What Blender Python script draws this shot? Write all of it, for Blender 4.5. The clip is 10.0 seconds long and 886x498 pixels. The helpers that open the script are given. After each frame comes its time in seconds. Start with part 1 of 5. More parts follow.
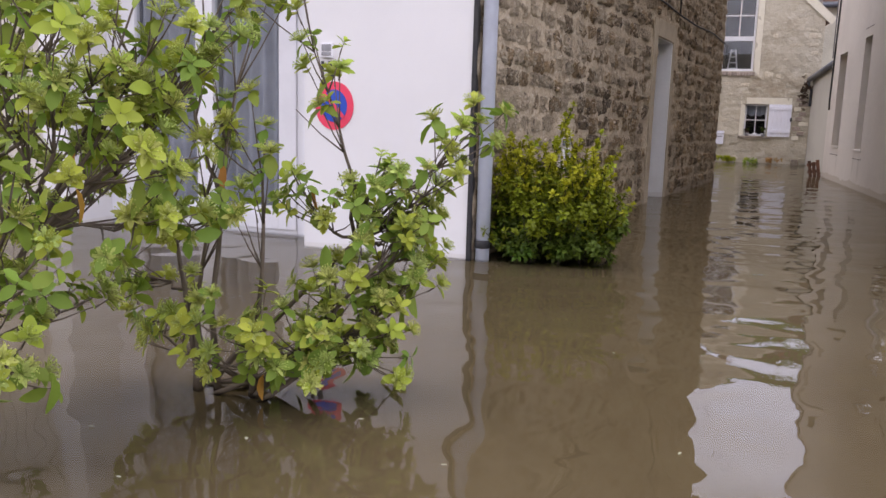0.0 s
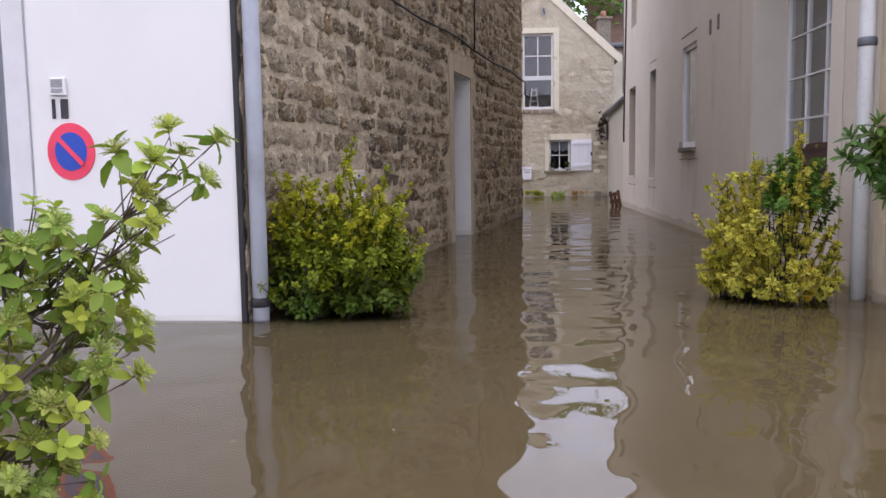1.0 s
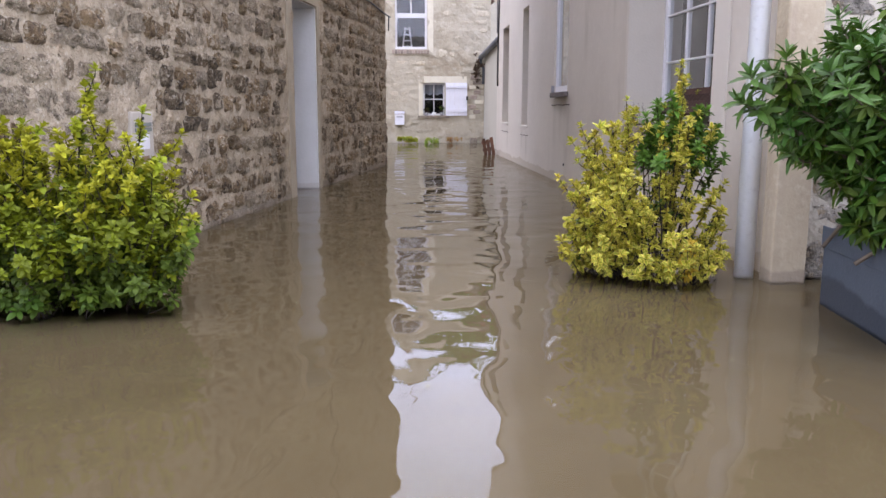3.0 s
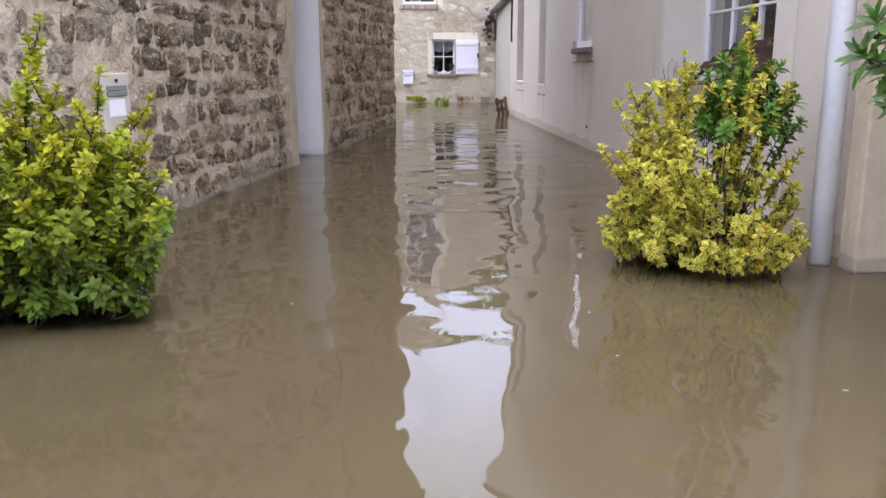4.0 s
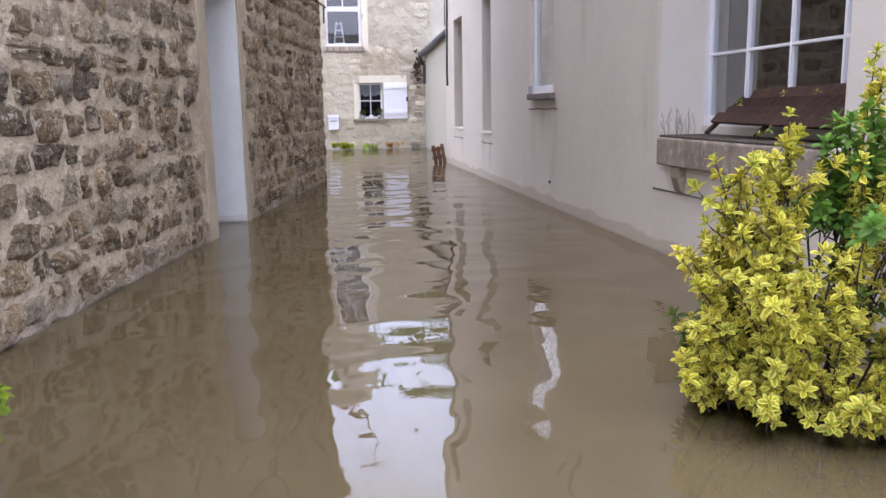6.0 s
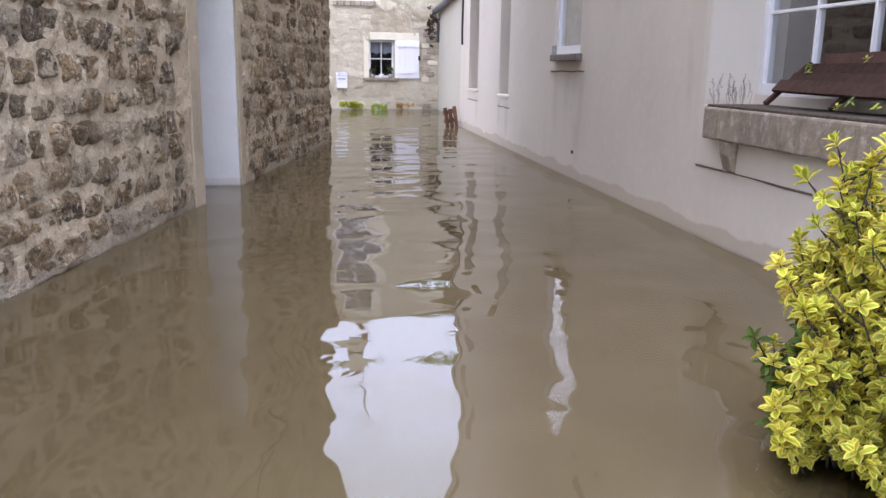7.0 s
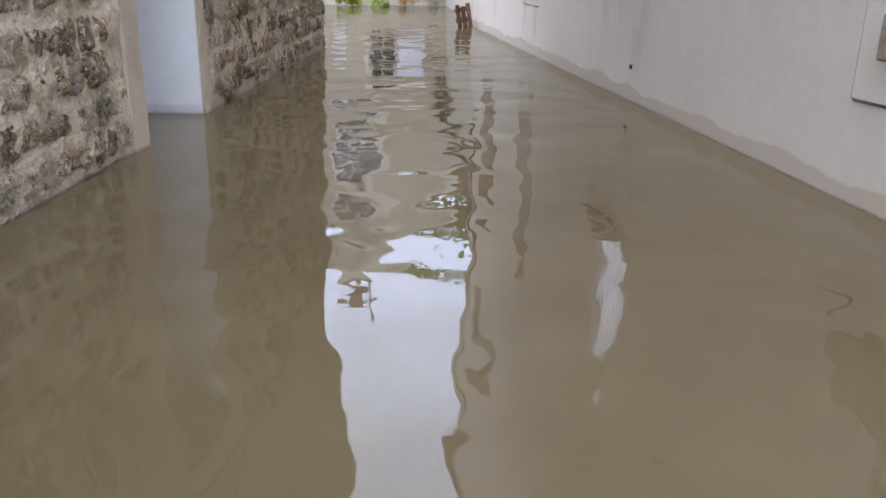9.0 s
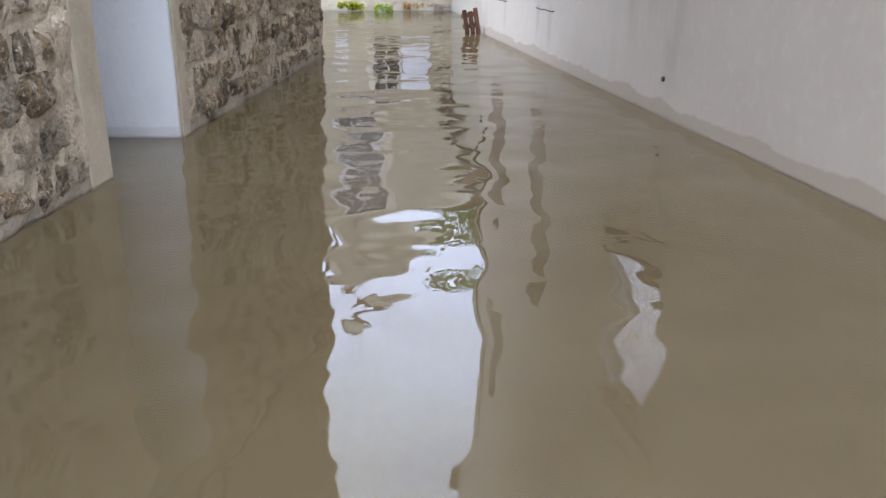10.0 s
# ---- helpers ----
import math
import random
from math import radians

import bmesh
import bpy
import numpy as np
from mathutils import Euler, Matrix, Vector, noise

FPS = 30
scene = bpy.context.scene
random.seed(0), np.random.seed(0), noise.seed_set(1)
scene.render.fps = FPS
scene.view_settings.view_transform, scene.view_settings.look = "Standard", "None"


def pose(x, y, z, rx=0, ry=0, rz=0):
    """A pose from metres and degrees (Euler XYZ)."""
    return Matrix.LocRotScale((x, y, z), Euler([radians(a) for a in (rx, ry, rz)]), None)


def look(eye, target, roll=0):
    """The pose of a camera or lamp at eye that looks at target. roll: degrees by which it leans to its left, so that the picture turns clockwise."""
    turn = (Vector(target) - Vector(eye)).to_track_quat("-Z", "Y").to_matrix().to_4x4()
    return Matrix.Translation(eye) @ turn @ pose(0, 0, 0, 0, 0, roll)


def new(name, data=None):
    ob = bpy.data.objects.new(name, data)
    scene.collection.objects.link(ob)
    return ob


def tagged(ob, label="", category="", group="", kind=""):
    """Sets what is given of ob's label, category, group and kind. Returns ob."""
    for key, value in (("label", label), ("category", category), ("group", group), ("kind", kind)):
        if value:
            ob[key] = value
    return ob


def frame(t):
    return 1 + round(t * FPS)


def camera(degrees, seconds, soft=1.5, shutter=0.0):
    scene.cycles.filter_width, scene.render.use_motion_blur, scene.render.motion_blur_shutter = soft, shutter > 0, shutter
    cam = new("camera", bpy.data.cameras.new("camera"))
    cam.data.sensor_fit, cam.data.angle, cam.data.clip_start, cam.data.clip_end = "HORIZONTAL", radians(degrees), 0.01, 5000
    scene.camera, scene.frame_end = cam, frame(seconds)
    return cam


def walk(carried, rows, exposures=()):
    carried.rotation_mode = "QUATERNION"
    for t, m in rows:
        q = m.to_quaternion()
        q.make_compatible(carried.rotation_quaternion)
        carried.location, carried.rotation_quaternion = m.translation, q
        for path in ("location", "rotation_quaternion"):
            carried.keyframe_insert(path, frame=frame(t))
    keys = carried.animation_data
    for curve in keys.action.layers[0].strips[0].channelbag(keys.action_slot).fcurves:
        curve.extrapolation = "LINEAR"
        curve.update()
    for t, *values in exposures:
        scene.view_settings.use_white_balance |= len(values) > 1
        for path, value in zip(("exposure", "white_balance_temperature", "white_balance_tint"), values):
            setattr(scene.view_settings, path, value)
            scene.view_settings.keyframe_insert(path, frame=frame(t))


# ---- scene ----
cam = camera(57.3, 10.0)
PATH = [
    (0, (1.602, 0.162, 0.907), (1.028, 2.052, 0.59), 1.7),
    (0.5, (1.61, 0.49, 0.872), (1.387, 2.452, 0.556), 0.4),
    (1, (1.74, 0.808, 0.86), (1.574, 2.79, 0.657), -0.8),
    (1.5, (1.85, 1.073, 0.84), (1.941, 3.052, 0.566), -0.5),
    (2, (1.904, 1.356, 0.835), (2.021, 3.324, 0.501), 0.4),
    (2.5, (2.034, 1.645, 0.85), (2.182, 3.613, 0.525), -1.0),
    (2.7, (2.098, 1.775, 0.855), (2.229, 3.746, 0.543), -0.1),
    (3.8, (2.096, 2.485, 0.841), (2.178, 4.43, 0.381), -0.3),
    (4, (2.074, 2.613, 0.855), (2.166, 4.563, 0.418), -0.3),
    (4.5, (2.083, 2.98, 0.878), (2.182, 4.947, 0.533), -1.5),
    (5, (2.059, 3.313, 0.917), (2.136, 5.274, 0.532), -1.1),
    (5.5, (1.982, 3.642, 0.92), (2.148, 5.612, 0.612), -0.0),
    (6, (1.909, 3.861, 0.939), (2.194, 5.81, 0.595), -0.9),
    (6.2, (1.904, 3.943, 0.937), (2.194, 5.888, 0.574), -1.2),
    (7.3, (1.992, 4.728, 0.909), (2.246, 6.662, 0.467), 1.5),
    (7.5, (1.968, 4.893, 0.917), (2.196, 6.833, 0.487), 0.9),
    (8, (1.961, 5.257, 0.91), (2.301, 7.168, 0.428), -0.5),
    (8.5, (2.01, 5.61, 0.915), (2.219, 7.542, 0.44), -3.0),
    (9, (2.027, 5.959, 0.888), (2.284, 7.825, 0.217), 0.9),
    (9.5, (2.041, 6.302, 0.861), (2.314, 8.143, 0.129), 3.7),
    (10, (2.08, 6.591, 0.872), (2.324, 8.462, 0.209), 0.4),
]
EXPOSURES = [(0.0, -0.06, 7750, 17), (1.0, 0.04, 7350, 16), (2.5, 0.54, 7000, 16), (5.0, 0.84, 6800, 15), (6.0, 0.88, 6750, 15), (7.5, 1.06, 6700, 12), (9.0, 1.07, 6550, 9), (9.5, 1.32, 6500, 8), (10.0, 1.15, 6550, 7)]
walk(cam, [(t, look(eye, target, roll)) for t, eye, target, roll in PATH], EXPOSURES)

# ---------- world, sun, exposure ----------
world = bpy.data.worlds.new("overcast_sky")
scene.world = world
world.use_nodes = True
wn, wl = world.node_tree.nodes, world.node_tree.links
wn.clear()
sky = wn.new("ShaderNodeTexSky")
sky.sky_type = "NISHITA"
sky.sun_disc = False
sky.sun_elevation = radians(72)
sky.sun_rotation = radians(-15)
sky.dust_density = 4.0
cloud = wn.new("ShaderNodeMix")
cloud.data_type = "RGBA"
cloud.inputs[0].default_value = 0.82
veil = wn.new("ShaderNodeTexNoise")
veil.inputs["Scale"].default_value = 2.6
veil.inputs["Detail"].default_value = 6
veil_mix = wn.new("ShaderNodeMix")
veil_mix.data_type = "RGBA"
veil_mix.inputs[6].default_value = (7.8, 9.1, 13.2, 1)
veil_mix.inputs[7].default_value = (10.2, 10.9, 13.4, 1)
veil_range = wn.new("ShaderNodeMapRange")
veil_range.inputs[1].default_value, veil_range.inputs[2].default_value = 0.38, 0.62
wl.new(veil.outputs[0], veil_range.inputs[0])
wl.new(veil_range.outputs[0], veil_mix.inputs[0])
wl.new(veil_mix.outputs[2], cloud.inputs[7])
wbg = wn.new("ShaderNodeBackground")
wbg.inputs["Strength"].default_value = 0.25
wout = wn.new("ShaderNodeOutputWorld")
wl.new(sky.outputs[0], cloud.inputs[6])
wl.new(cloud.outputs[2], wbg.inputs[0])
wl.new(wbg.outputs[0], wout.inputs[0])
sun_data = bpy.data.lights.new("sun", "SUN")
sun_data.energy = 0.4
sun_data.angle = radians(40)
sun_data.color = (1.0, 0.96, 0.9)
sun = new("sun", sun_data)
sun.matrix_world = look((-1, 15, 30), (2, 6, 0))


# ---------- materials ----------
def mat(name, color, rough=0.8, metal=0.0, spots=(), bump=(), spec=0.5, var=0.0, rand=0.0, ior=1.45):
    """spots: (scale, colour, low, high) noise blends; bump: (scale, distance) noise relief."""
    m = bpy.data.materials.new(name)
    m.use_nodes = True
    n, l = m.node_tree.nodes, m.node_tree.links
    p = n["Principled BSDF"]
    p.inputs["Roughness"].default_value = rough
    p.inputs["Metallic"].default_value = metal
    p.inputs["Specular IOR Level"].default_value = spec
    p.inputs["IOR"].default_value = ior
    tc = n.new("ShaderNodeNewGeometry")
    rgb = n.new("ShaderNodeRGB")
    rgb.outputs[0].default_value = (*color, 1)
    cur = rgb.outputs[0]
    for scale, col, lo, hi in spots:
        t = n.new("ShaderNodeTexNoise")
        t.inputs["Scale"].default_value = scale
        t.inputs["Detail"].default_value = 6
        t.inputs["Roughness"].default_value = 0.65
        l.new(tc.outputs["Position"], t.inputs["Vector"])
        r = n.new("ShaderNodeMapRange")
        r.inputs[1].default_value, r.inputs[2].default_value = lo, hi
        l.new(t.outputs[0], r.inputs[0])
        mx = n.new("ShaderNodeMix")
        mx.data_type = "RGBA"
        mx.inputs[7].default_value = (*col, 1)
        l.new(r.outputs[0], mx.inputs[0])
        l.new(cur, mx.inputs[6])
        cur = mx.outputs[2]
    if rand:
        oi = n.new("ShaderNodeObjectInfo")
        hs = n.new("ShaderNodeHueSaturation")
        mr = n.new("ShaderNodeMapRange")
        mr.inputs[3].default_value, mr.inputs[4].default_value = 1 - rand, 1 + rand
        l.new(oi.outputs["Random"], mr.inputs[0])
        l.new(mr.outputs[0], hs.inputs["Value"])
        l.new(cur, hs.inputs["Color"])
        cur = hs.outputs[0]
    l.new(cur, p.inputs["Base Color"])
    prev = None
    for scale, dist in bump:
        t = n.new("ShaderNodeTexNoise")
        t.inputs["Scale"].default_value = scale
        t.inputs["Detail"].default_value = 5
        l.new(tc.outputs["Position"], t.inputs["Vector"])
        b = n.new("ShaderNodeBump")
        b.inputs["Distance"].default_value = dist
        l.new(t.outputs[0], b.inputs["Height"])
        if prev:
            l.new(prev, b.inputs["Normal"])
        prev = b.outputs[0]
    if prev:
        l.new(prev, p.inputs["Normal"])
    return m


def colour_socket(m):
    p = m.node_tree.nodes["Principled BSDF"]
    return p, p.inputs["Base Color"].links[0].from_socket


def add_damp(m, colour, height, amount):
    """A damp tide mark with a ragged edge, a hand's width above the water."""
    n, l = m.node_tree.nodes, m.node_tree.links
    p, cur = colour_socket(m)
    g = n.new("ShaderNodeNewGeometry")
    s = n.new("ShaderNodeSeparateXYZ")
    l.new(g.outputs["Position"], s.inputs[0])
    t = n.new("ShaderNodeTexNoise")
    t.inputs["Scale"].default_value = 2.2
    t.inputs["Detail"].default_value = 7
    l.new(g.outputs["Position"], t.inputs["Vector"])
    ma = n.new("ShaderNodeMath")
    ma.operation = "MULTIPLY_ADD"
    ma.inputs[1].default_value = -height * 2.2
    l.new(t.outputs[0], ma.inputs[0])
    l.new(s.outputs["Z"], ma.inputs[2])
    r = n.new("ShaderNodeMapRange")
    r.inputs[1].default_value, r.inputs[2].default_value = -height * 0.12, 0.006
    r.inputs[3].default_value, r.inputs[4].default_value = amount, 0.0
    l.new(ma.outputs[0], r.inputs[0])
    mx = n.new("ShaderNodeMix")
    mx.data_type = "RGBA"
    mx.inputs[7].default_value = (*colour, 1)
    l.new(r.outputs[0], mx.inputs[0])
    l.new(cur, mx.inputs[6])
    l.new(mx.outputs[2], p.inputs["Base Color"])
    return m


def add_streaks(m, colour, amount, sx=1.6, sz=0.16, lo=0.52, hi=0.72):
    """Faint vertical run marks in a rendered wall."""
    n, l = m.node_tree.nodes, m.node_tree.links
    p, cur = colour_socket(m)
    tc = n.new("ShaderNodeTexCoord")
    mp = n.new("ShaderNodeMapping")
    mp.inputs["Scale"].default_value = (sx, sx, sz)
    l.new(tc.outputs["Object"], mp.inputs[0])
    t = n.new("ShaderNodeTexNoise")
    t.inputs["Scale"].default_value = 2.0
    t.inputs["Detail"].default_value = 5
    l.new(mp.outputs[0], t.inputs["Vector"])
    r = n.new("ShaderNodeMapRange")
    r.inputs[1].default_value, r.inputs[2].default_value, r.inputs[4].default_value = lo, hi, amount
    l.new(t.outputs[0], r.inputs[0])
    mx = n.new("ShaderNodeMix")
    mx.data_type = "RGBA"
    mx.inputs[7].default_value = (*colour, 1)
    l.new(r.outputs[0], mx.inputs[0])
    l.new(cur, mx.inputs[6])
    l.new(mx.outputs[2], p.inputs["Base Color"])
    return m


def add_run(m, colour, y, width, z0, z1, amount):
    """One ragged water stain running down a rendered wall below a sill or a pipe."""
    n, l = m.node_tree.nodes, m.node_tree.links
    p, cur = colour_socket(m)
    tc = n.new("ShaderNodeTexCoord")
    s = n.new("ShaderNodeSeparateXYZ")
    l.new(tc.outputs["Object"], s.inputs[0])
    mp = n.new("ShaderNodeMapping")
    mp.inputs["Scale"].default_value = (3, 3.5, 0.9)
    l.new(tc.outputs["Object"], mp.inputs[0])
    t = n.new("ShaderNodeTexNoise")
    t.inputs["Scale"].default_value = 1.6
    t.inputs["Detail"].default_value = 6
    l.new(mp.outputs[0], t.inputs["Vector"])
    last = None
    for sock, lo, hi, a, b in ((s.outputs["Y"], y - width, y, 0, 1), (s.outputs["Y"], y, y + width, 1, 0), (s.outputs["Z"], z0, (z0 + z1) / 2, 0, 1), (s.outputs["Z"], z1 - 0.1, z1, 1, 0), (t.outputs[0], 0.35, 0.65, 0, amount)):
        r = n.new("ShaderNodeMapRange")
        r.interpolation_type = "SMOOTHSTEP"
        r.inputs[1].default_value, r.inputs[2].default_value, r.inputs[3].default_value, r.inputs[4].default_value = lo, hi, a, b
        l.new(sock, r.inputs[0])
        if last is None:
            last = r.outputs[0]
        else:
            k = n.new("ShaderNodeMath")
            k.operation = "MULTIPLY"
            l.new(last, k.inputs[0])
            l.new(r.outputs[0], k.inputs[1])
            last = k.outputs[0]
    mx = n.new("ShaderNodeMix")
    mx.data_type = "RGBA"
    mx.inputs[7].default_value = (*colour, 1)
    l.new(last, mx.inputs[0])
    l.new(cur, mx.inputs[6])
    l.new(mx.outputs[2], p.inputs["Base Color"])
    return m


def leaf_mat(name, color, rand=0.3, hue=0.02, gloss=0.6):
    m = bpy.data.materials.new(name)
    m.use_nodes = True
    n, l = m.node_tree.nodes, m.node_tree.links
    p = n["Principled BSDF"]
    p.inputs["Roughness"].default_value = gloss
    p.inputs["Specular IOR Level"].default_value = 0.35
    oi = n.new("ShaderNodeObjectInfo")
    gi = n.new("ShaderNodeNewGeometry")
    hs = n.new("ShaderNodeHueSaturation")
    hs.inputs["Color"].default_value = (*color, 1)
    mr = n.new("ShaderNodeMapRange")
    mr.inputs[3].default_value, mr.inputs[4].default_value = 1 - rand, 1 + rand
    l.new(gi.outputs["Random Per Island"], mr.inputs[0])
    l.new(mr.outputs[0], hs.inputs["Value"])
    mh = n.new("ShaderNodeMapRange")
    mh.inputs[3].default_value, mh.inputs[4].default_value = 0.5 - hue, 0.5 + hue
    l.new(oi.outputs["Random"], mh.inputs[0])
    l.new(mh.outputs[0], hs.inputs["Hue"])
    l.new(hs.outputs[0], p.inputs["Base Color"])
    tr = n.new("ShaderNodeBsdfTranslucent")
    l.new(hs.outputs[0], tr.inputs[0])
    mix = n.new("ShaderNodeMixShader")
    mix.inputs[0].default_value = 0.28
    l.new(p.outputs[0], mix.inputs[1])
    l.new(tr.outputs[0], mix.inputs[2])
    l.new(mix.outputs[0], n["Material Output"].inputs[0])
    return m


def glass_mat(name, tint, base):
    """Window glass: a mirror-smooth gloss, stronger at a glancing view, over a clear pane."""
    m = bpy.data.materials.new(name)
    m.use_nodes = True
    n, l = m.node_tree.nodes, m.node_tree.links
    n.remove(n["Principled BSDF"])
    tr = n.new("ShaderNodeBsdfTransparent")
    tr.inputs[0].default_value = (*tint, 1)
    gl = n.new("ShaderNodeBsdfGlossy")
    gl.inputs["Roughness"].default_value = 0.01
    lw = n.new("ShaderNodeLayerWeight")
    pw = n.new("ShaderNodeMath")
    pw.operation = "POWER"
    pw.inputs[1].default_value = 4.0
    ma = n.new("ShaderNodeMath")
    ma.operation = "MULTIPLY_ADD"
    ma.inputs[1].default_value, ma.inputs[2].default_value = 1 - base, base
    mx = n.new("ShaderNodeMixShader")
    l.new(lw.outputs["Facing"], pw.inputs[0])
    l.new(pw.outputs[0], ma.inputs[0])
    l.new(ma.outputs[0], mx.inputs[0])
    l.new(tr.outputs[0], mx.inputs[1])
    l.new(gl.outputs[0], mx.inputs[2])
    l.new(mx.outputs[0], n["Material Output"].inputs[0])
    return m


M_RENDER = mat("grey_wall_render", (0.58, 0.53, 0.46), 0.9, spots=[(0.7, (0.525, 0.475, 0.41), 0.42, 0.75), (14, (0.615, 0.565, 0.49), 0.5, 0.85)], bump=[(140, 0.0005), (5, 0.004), (1.3, 0.012)])
add_streaks(M_RENDER, (0.44, 0.39, 0.34), 0.4, sx=0.7, sz=0.12, lo=0.55, hi=0.8)
for _y, _w, _z0, _z1, _a in ((11.3, 0.13, 0.05, 0.95, 0.55), (11.62, 0.12, 0.3, 0.98, 0.35), (12.0, 0.1, 0.25, 1.0, 0.4), (10.42, 0.1, 1.2, 2.3, 0.45), (9.35, 0.07, 1.3, 2.6, 0.4), (14.2, 0.08, 0.05, 0.57, 0.5), (14.65, 0.07, 0.1, 0.57, 0.5), (16.3, 0.09, 0.1, 0.58, 0.5), (9.1, 0.05, 0.5, 1.2, 0.35)):
    add_run(M_RENDER, (0.37, 0.33, 0.255), _y, _w * 1.6, _z0, _z1, _a)
add_damp(M_RENDER, (0.43, 0.37, 0.29), 0.08, 0.85)
M_WHITE = mat("white_wall_paint", (0.715, 0.705, 0.7), 0.75, spots=[(0.9, (0.67, 0.66, 0.655), 0.45, 0.8)], bump=[(120, 0.001), (4, 0.002)])
add_damp(M_WHITE, (0.62, 0.59, 0.55), 0.03, 0.6)
M_REVEAL = mat("white_reveal_plaster", (0.64, 0.64, 0.635), 0.8, spots=[(3, (0.6, 0.6, 0.59), 0.4, 0.8), (1.2, (0.55, 0.55, 0.53), 0.5, 0.75)], bump=[(25, 0.003)])
add_damp(M_REVEAL, (0.5, 0.47, 0.44), 0.05, 0.6)
M_BAND = mat("pale_band_paint", (0.595, 0.55, 0.482), 0.85, spots=[(2, (0.54, 0.495, 0.43), 0.45, 0.8)], bump=[(60, 0.0015)])
M_SURROUND = mat("cement_door_surround", (0.42, 0.355, 0.262), 0.9, spots=[(5, (0.34, 0.285, 0.208), 0.42, 0.7), (40, (0.48, 0.42, 0.32), 0.5, 0.8)], bump=[(40, 0.004)])
M_MORTAR = mat("lime_mortar", (0.49, 0.402, 0.29), 0.95, spots=[(2.2, (0.39, 0.315, 0.222), 0.42, 0.7), (14, (0.53, 0.46, 0.355), 0.5, 0.72), (8, (0.3, 0.23, 0.15), 0.56, 0.66), (30, (0.31, 0.25, 0.18), 0.56, 0.64), (48, (0.56, 0.5, 0.4), 0.6, 0.65)], bump=[(70, 0.014), (16, 0.035)])
add_damp(M_MORTAR, (0.28, 0.235, 0.19), 0.06, 0.55)


def stone_mat(name, cols, rand):
    """Broken stone with dark hollows, under ragged smears of the lime mortar."""
    return mat(name, cols[0], 0.92, spots=[(7, cols[1], 0.44, 0.58), (24, cols[2], 0.48, 0.6), (13, cols[3], 0.55, 0.62), (60, cols[1], 0.55, 0.7), (14, (0.46, 0.38, 0.275), 0.55, 0.59), (5, (0.43, 0.35, 0.25), 0.56, 0.62), (34, (0.58, 0.51, 0.4), 0.59, 0.63), (46, (0.07, 0.05, 0.034), 0.62, 0.66)], bump=[(9, 0.05), (30, 0.055), (95, 0.022)], rand=rand)


M_STONE = stone_mat("brown_rubble_stone", [(0.275, 0.19, 0.106), (0.36, 0.26, 0.152), (0.18, 0.125, 0.074), (0.088, 0.063, 0.04)], 0.35)
M_STONE_TAN = stone_mat("ochre_rubble_stone", [(0.33, 0.235, 0.135), (0.27, 0.19, 0.11), (0.36, 0.28, 0.18), (0.14, 0.105, 0.072)], 0.3)
M_STONE_GREY = stone_mat("grey_rubble_stone", [(0.2, 0.15, 0.097), (0.13, 0.097, 0.064), (0.29, 0.222, 0.148), (0.07, 0.054, 0.038)], 0.35)
M_STONE_PALE = stone_mat("mortar_washed_rubble_stone", [(0.4, 0.325, 0.232), (0.34, 0.27, 0.185), (0.46, 0.385, 0.285), (0.2, 0.155, 0.11)], 0.25)
M_HOUSE = mat("cream_limewashed_wall", (0.48, 0.428, 0.33), 0.95, spots=[(0.8, (0.36, 0.3, 0.215), 0.48, 0.66), (3.5, (0.56, 0.51, 0.405), 0.48, 0.7), (11, (0.5, 0.44, 0.333), 0.58, 0.75)], bump=[(5, 0.06), (30, 0.01)])
M_HOUSE_STONE = mat("limewashed_rubble", (0.5, 0.445, 0.34), 0.95, spots=[(3, (0.43, 0.365, 0.26), 0.45, 0.7), (20, (0.62, 0.57, 0.46), 0.5, 0.75)], bump=[(20, 0.02)], rand=0.2)
M_HOUSE_TRIM = mat("pale_window_surround", (0.7, 0.65, 0.522), 0.9, spots=[(6, (0.62, 0.56, 0.441), 0.45, 0.8)], bump=[(30, 0.004)])
M_ANNEX = mat("annex_white_wash", (0.46, 0.43, 0.362), 0.9, spots=[(1.2, (0.43, 0.4, 0.329), 0.45, 0.8)], bump=[(20, 0.004)])
M_GARDEN = mat("pale_rubble_mortar", (0.5, 0.46, 0.378), 0.95, spots=[(2, (0.38, 0.34, 0.279), 0.4, 0.7), (9, (0.58, 0.54, 0.450), 0.5, 0.75)], bump=[(20, 0.02)])
M_GARDEN_STONE = stone_mat("pale_rubble_stone", [(0.42, 0.38, 0.324), (0.33, 0.29, 0.252), (0.5, 0.46, 0.387), (0.22, 0.2, 0.171)], 0.3)
M_BRICK = mat("red_brick", (0.34, 0.16, 0.11), 0.9, spots=[(9, (0.26, 0.13, 0.1), 0.4, 0.7)], bump=[(60, 0.004)], rand=0.3)
M_SILL_BRICK = mat("limewashed_sill_brick", (0.36, 0.29, 0.24), 0.9, spots=[(9, (0.28, 0.21, 0.17), 0.4, 0.7), (25, (0.46, 0.41, 0.36), 0.5, 0.7)], bump=[(60, 0.004)], rand=0.3)
M_PILLAR = mat("beige_corner_stone", (0.45, 0.375, 0.268), 0.92, spots=[(2.5, (0.36, 0.29, 0.205), 0.42, 0.66), (20, (0.53, 0.46, 0.34), 0.5, 0.8)], bump=[(30, 0.006)])
add_streaks(M_PILLAR, (0.34, 0.27, 0.21), 0.5, sx=6)
add_damp(M_PILLAR, (0.28, 0.23, 0.18), 0.05, 0.7)
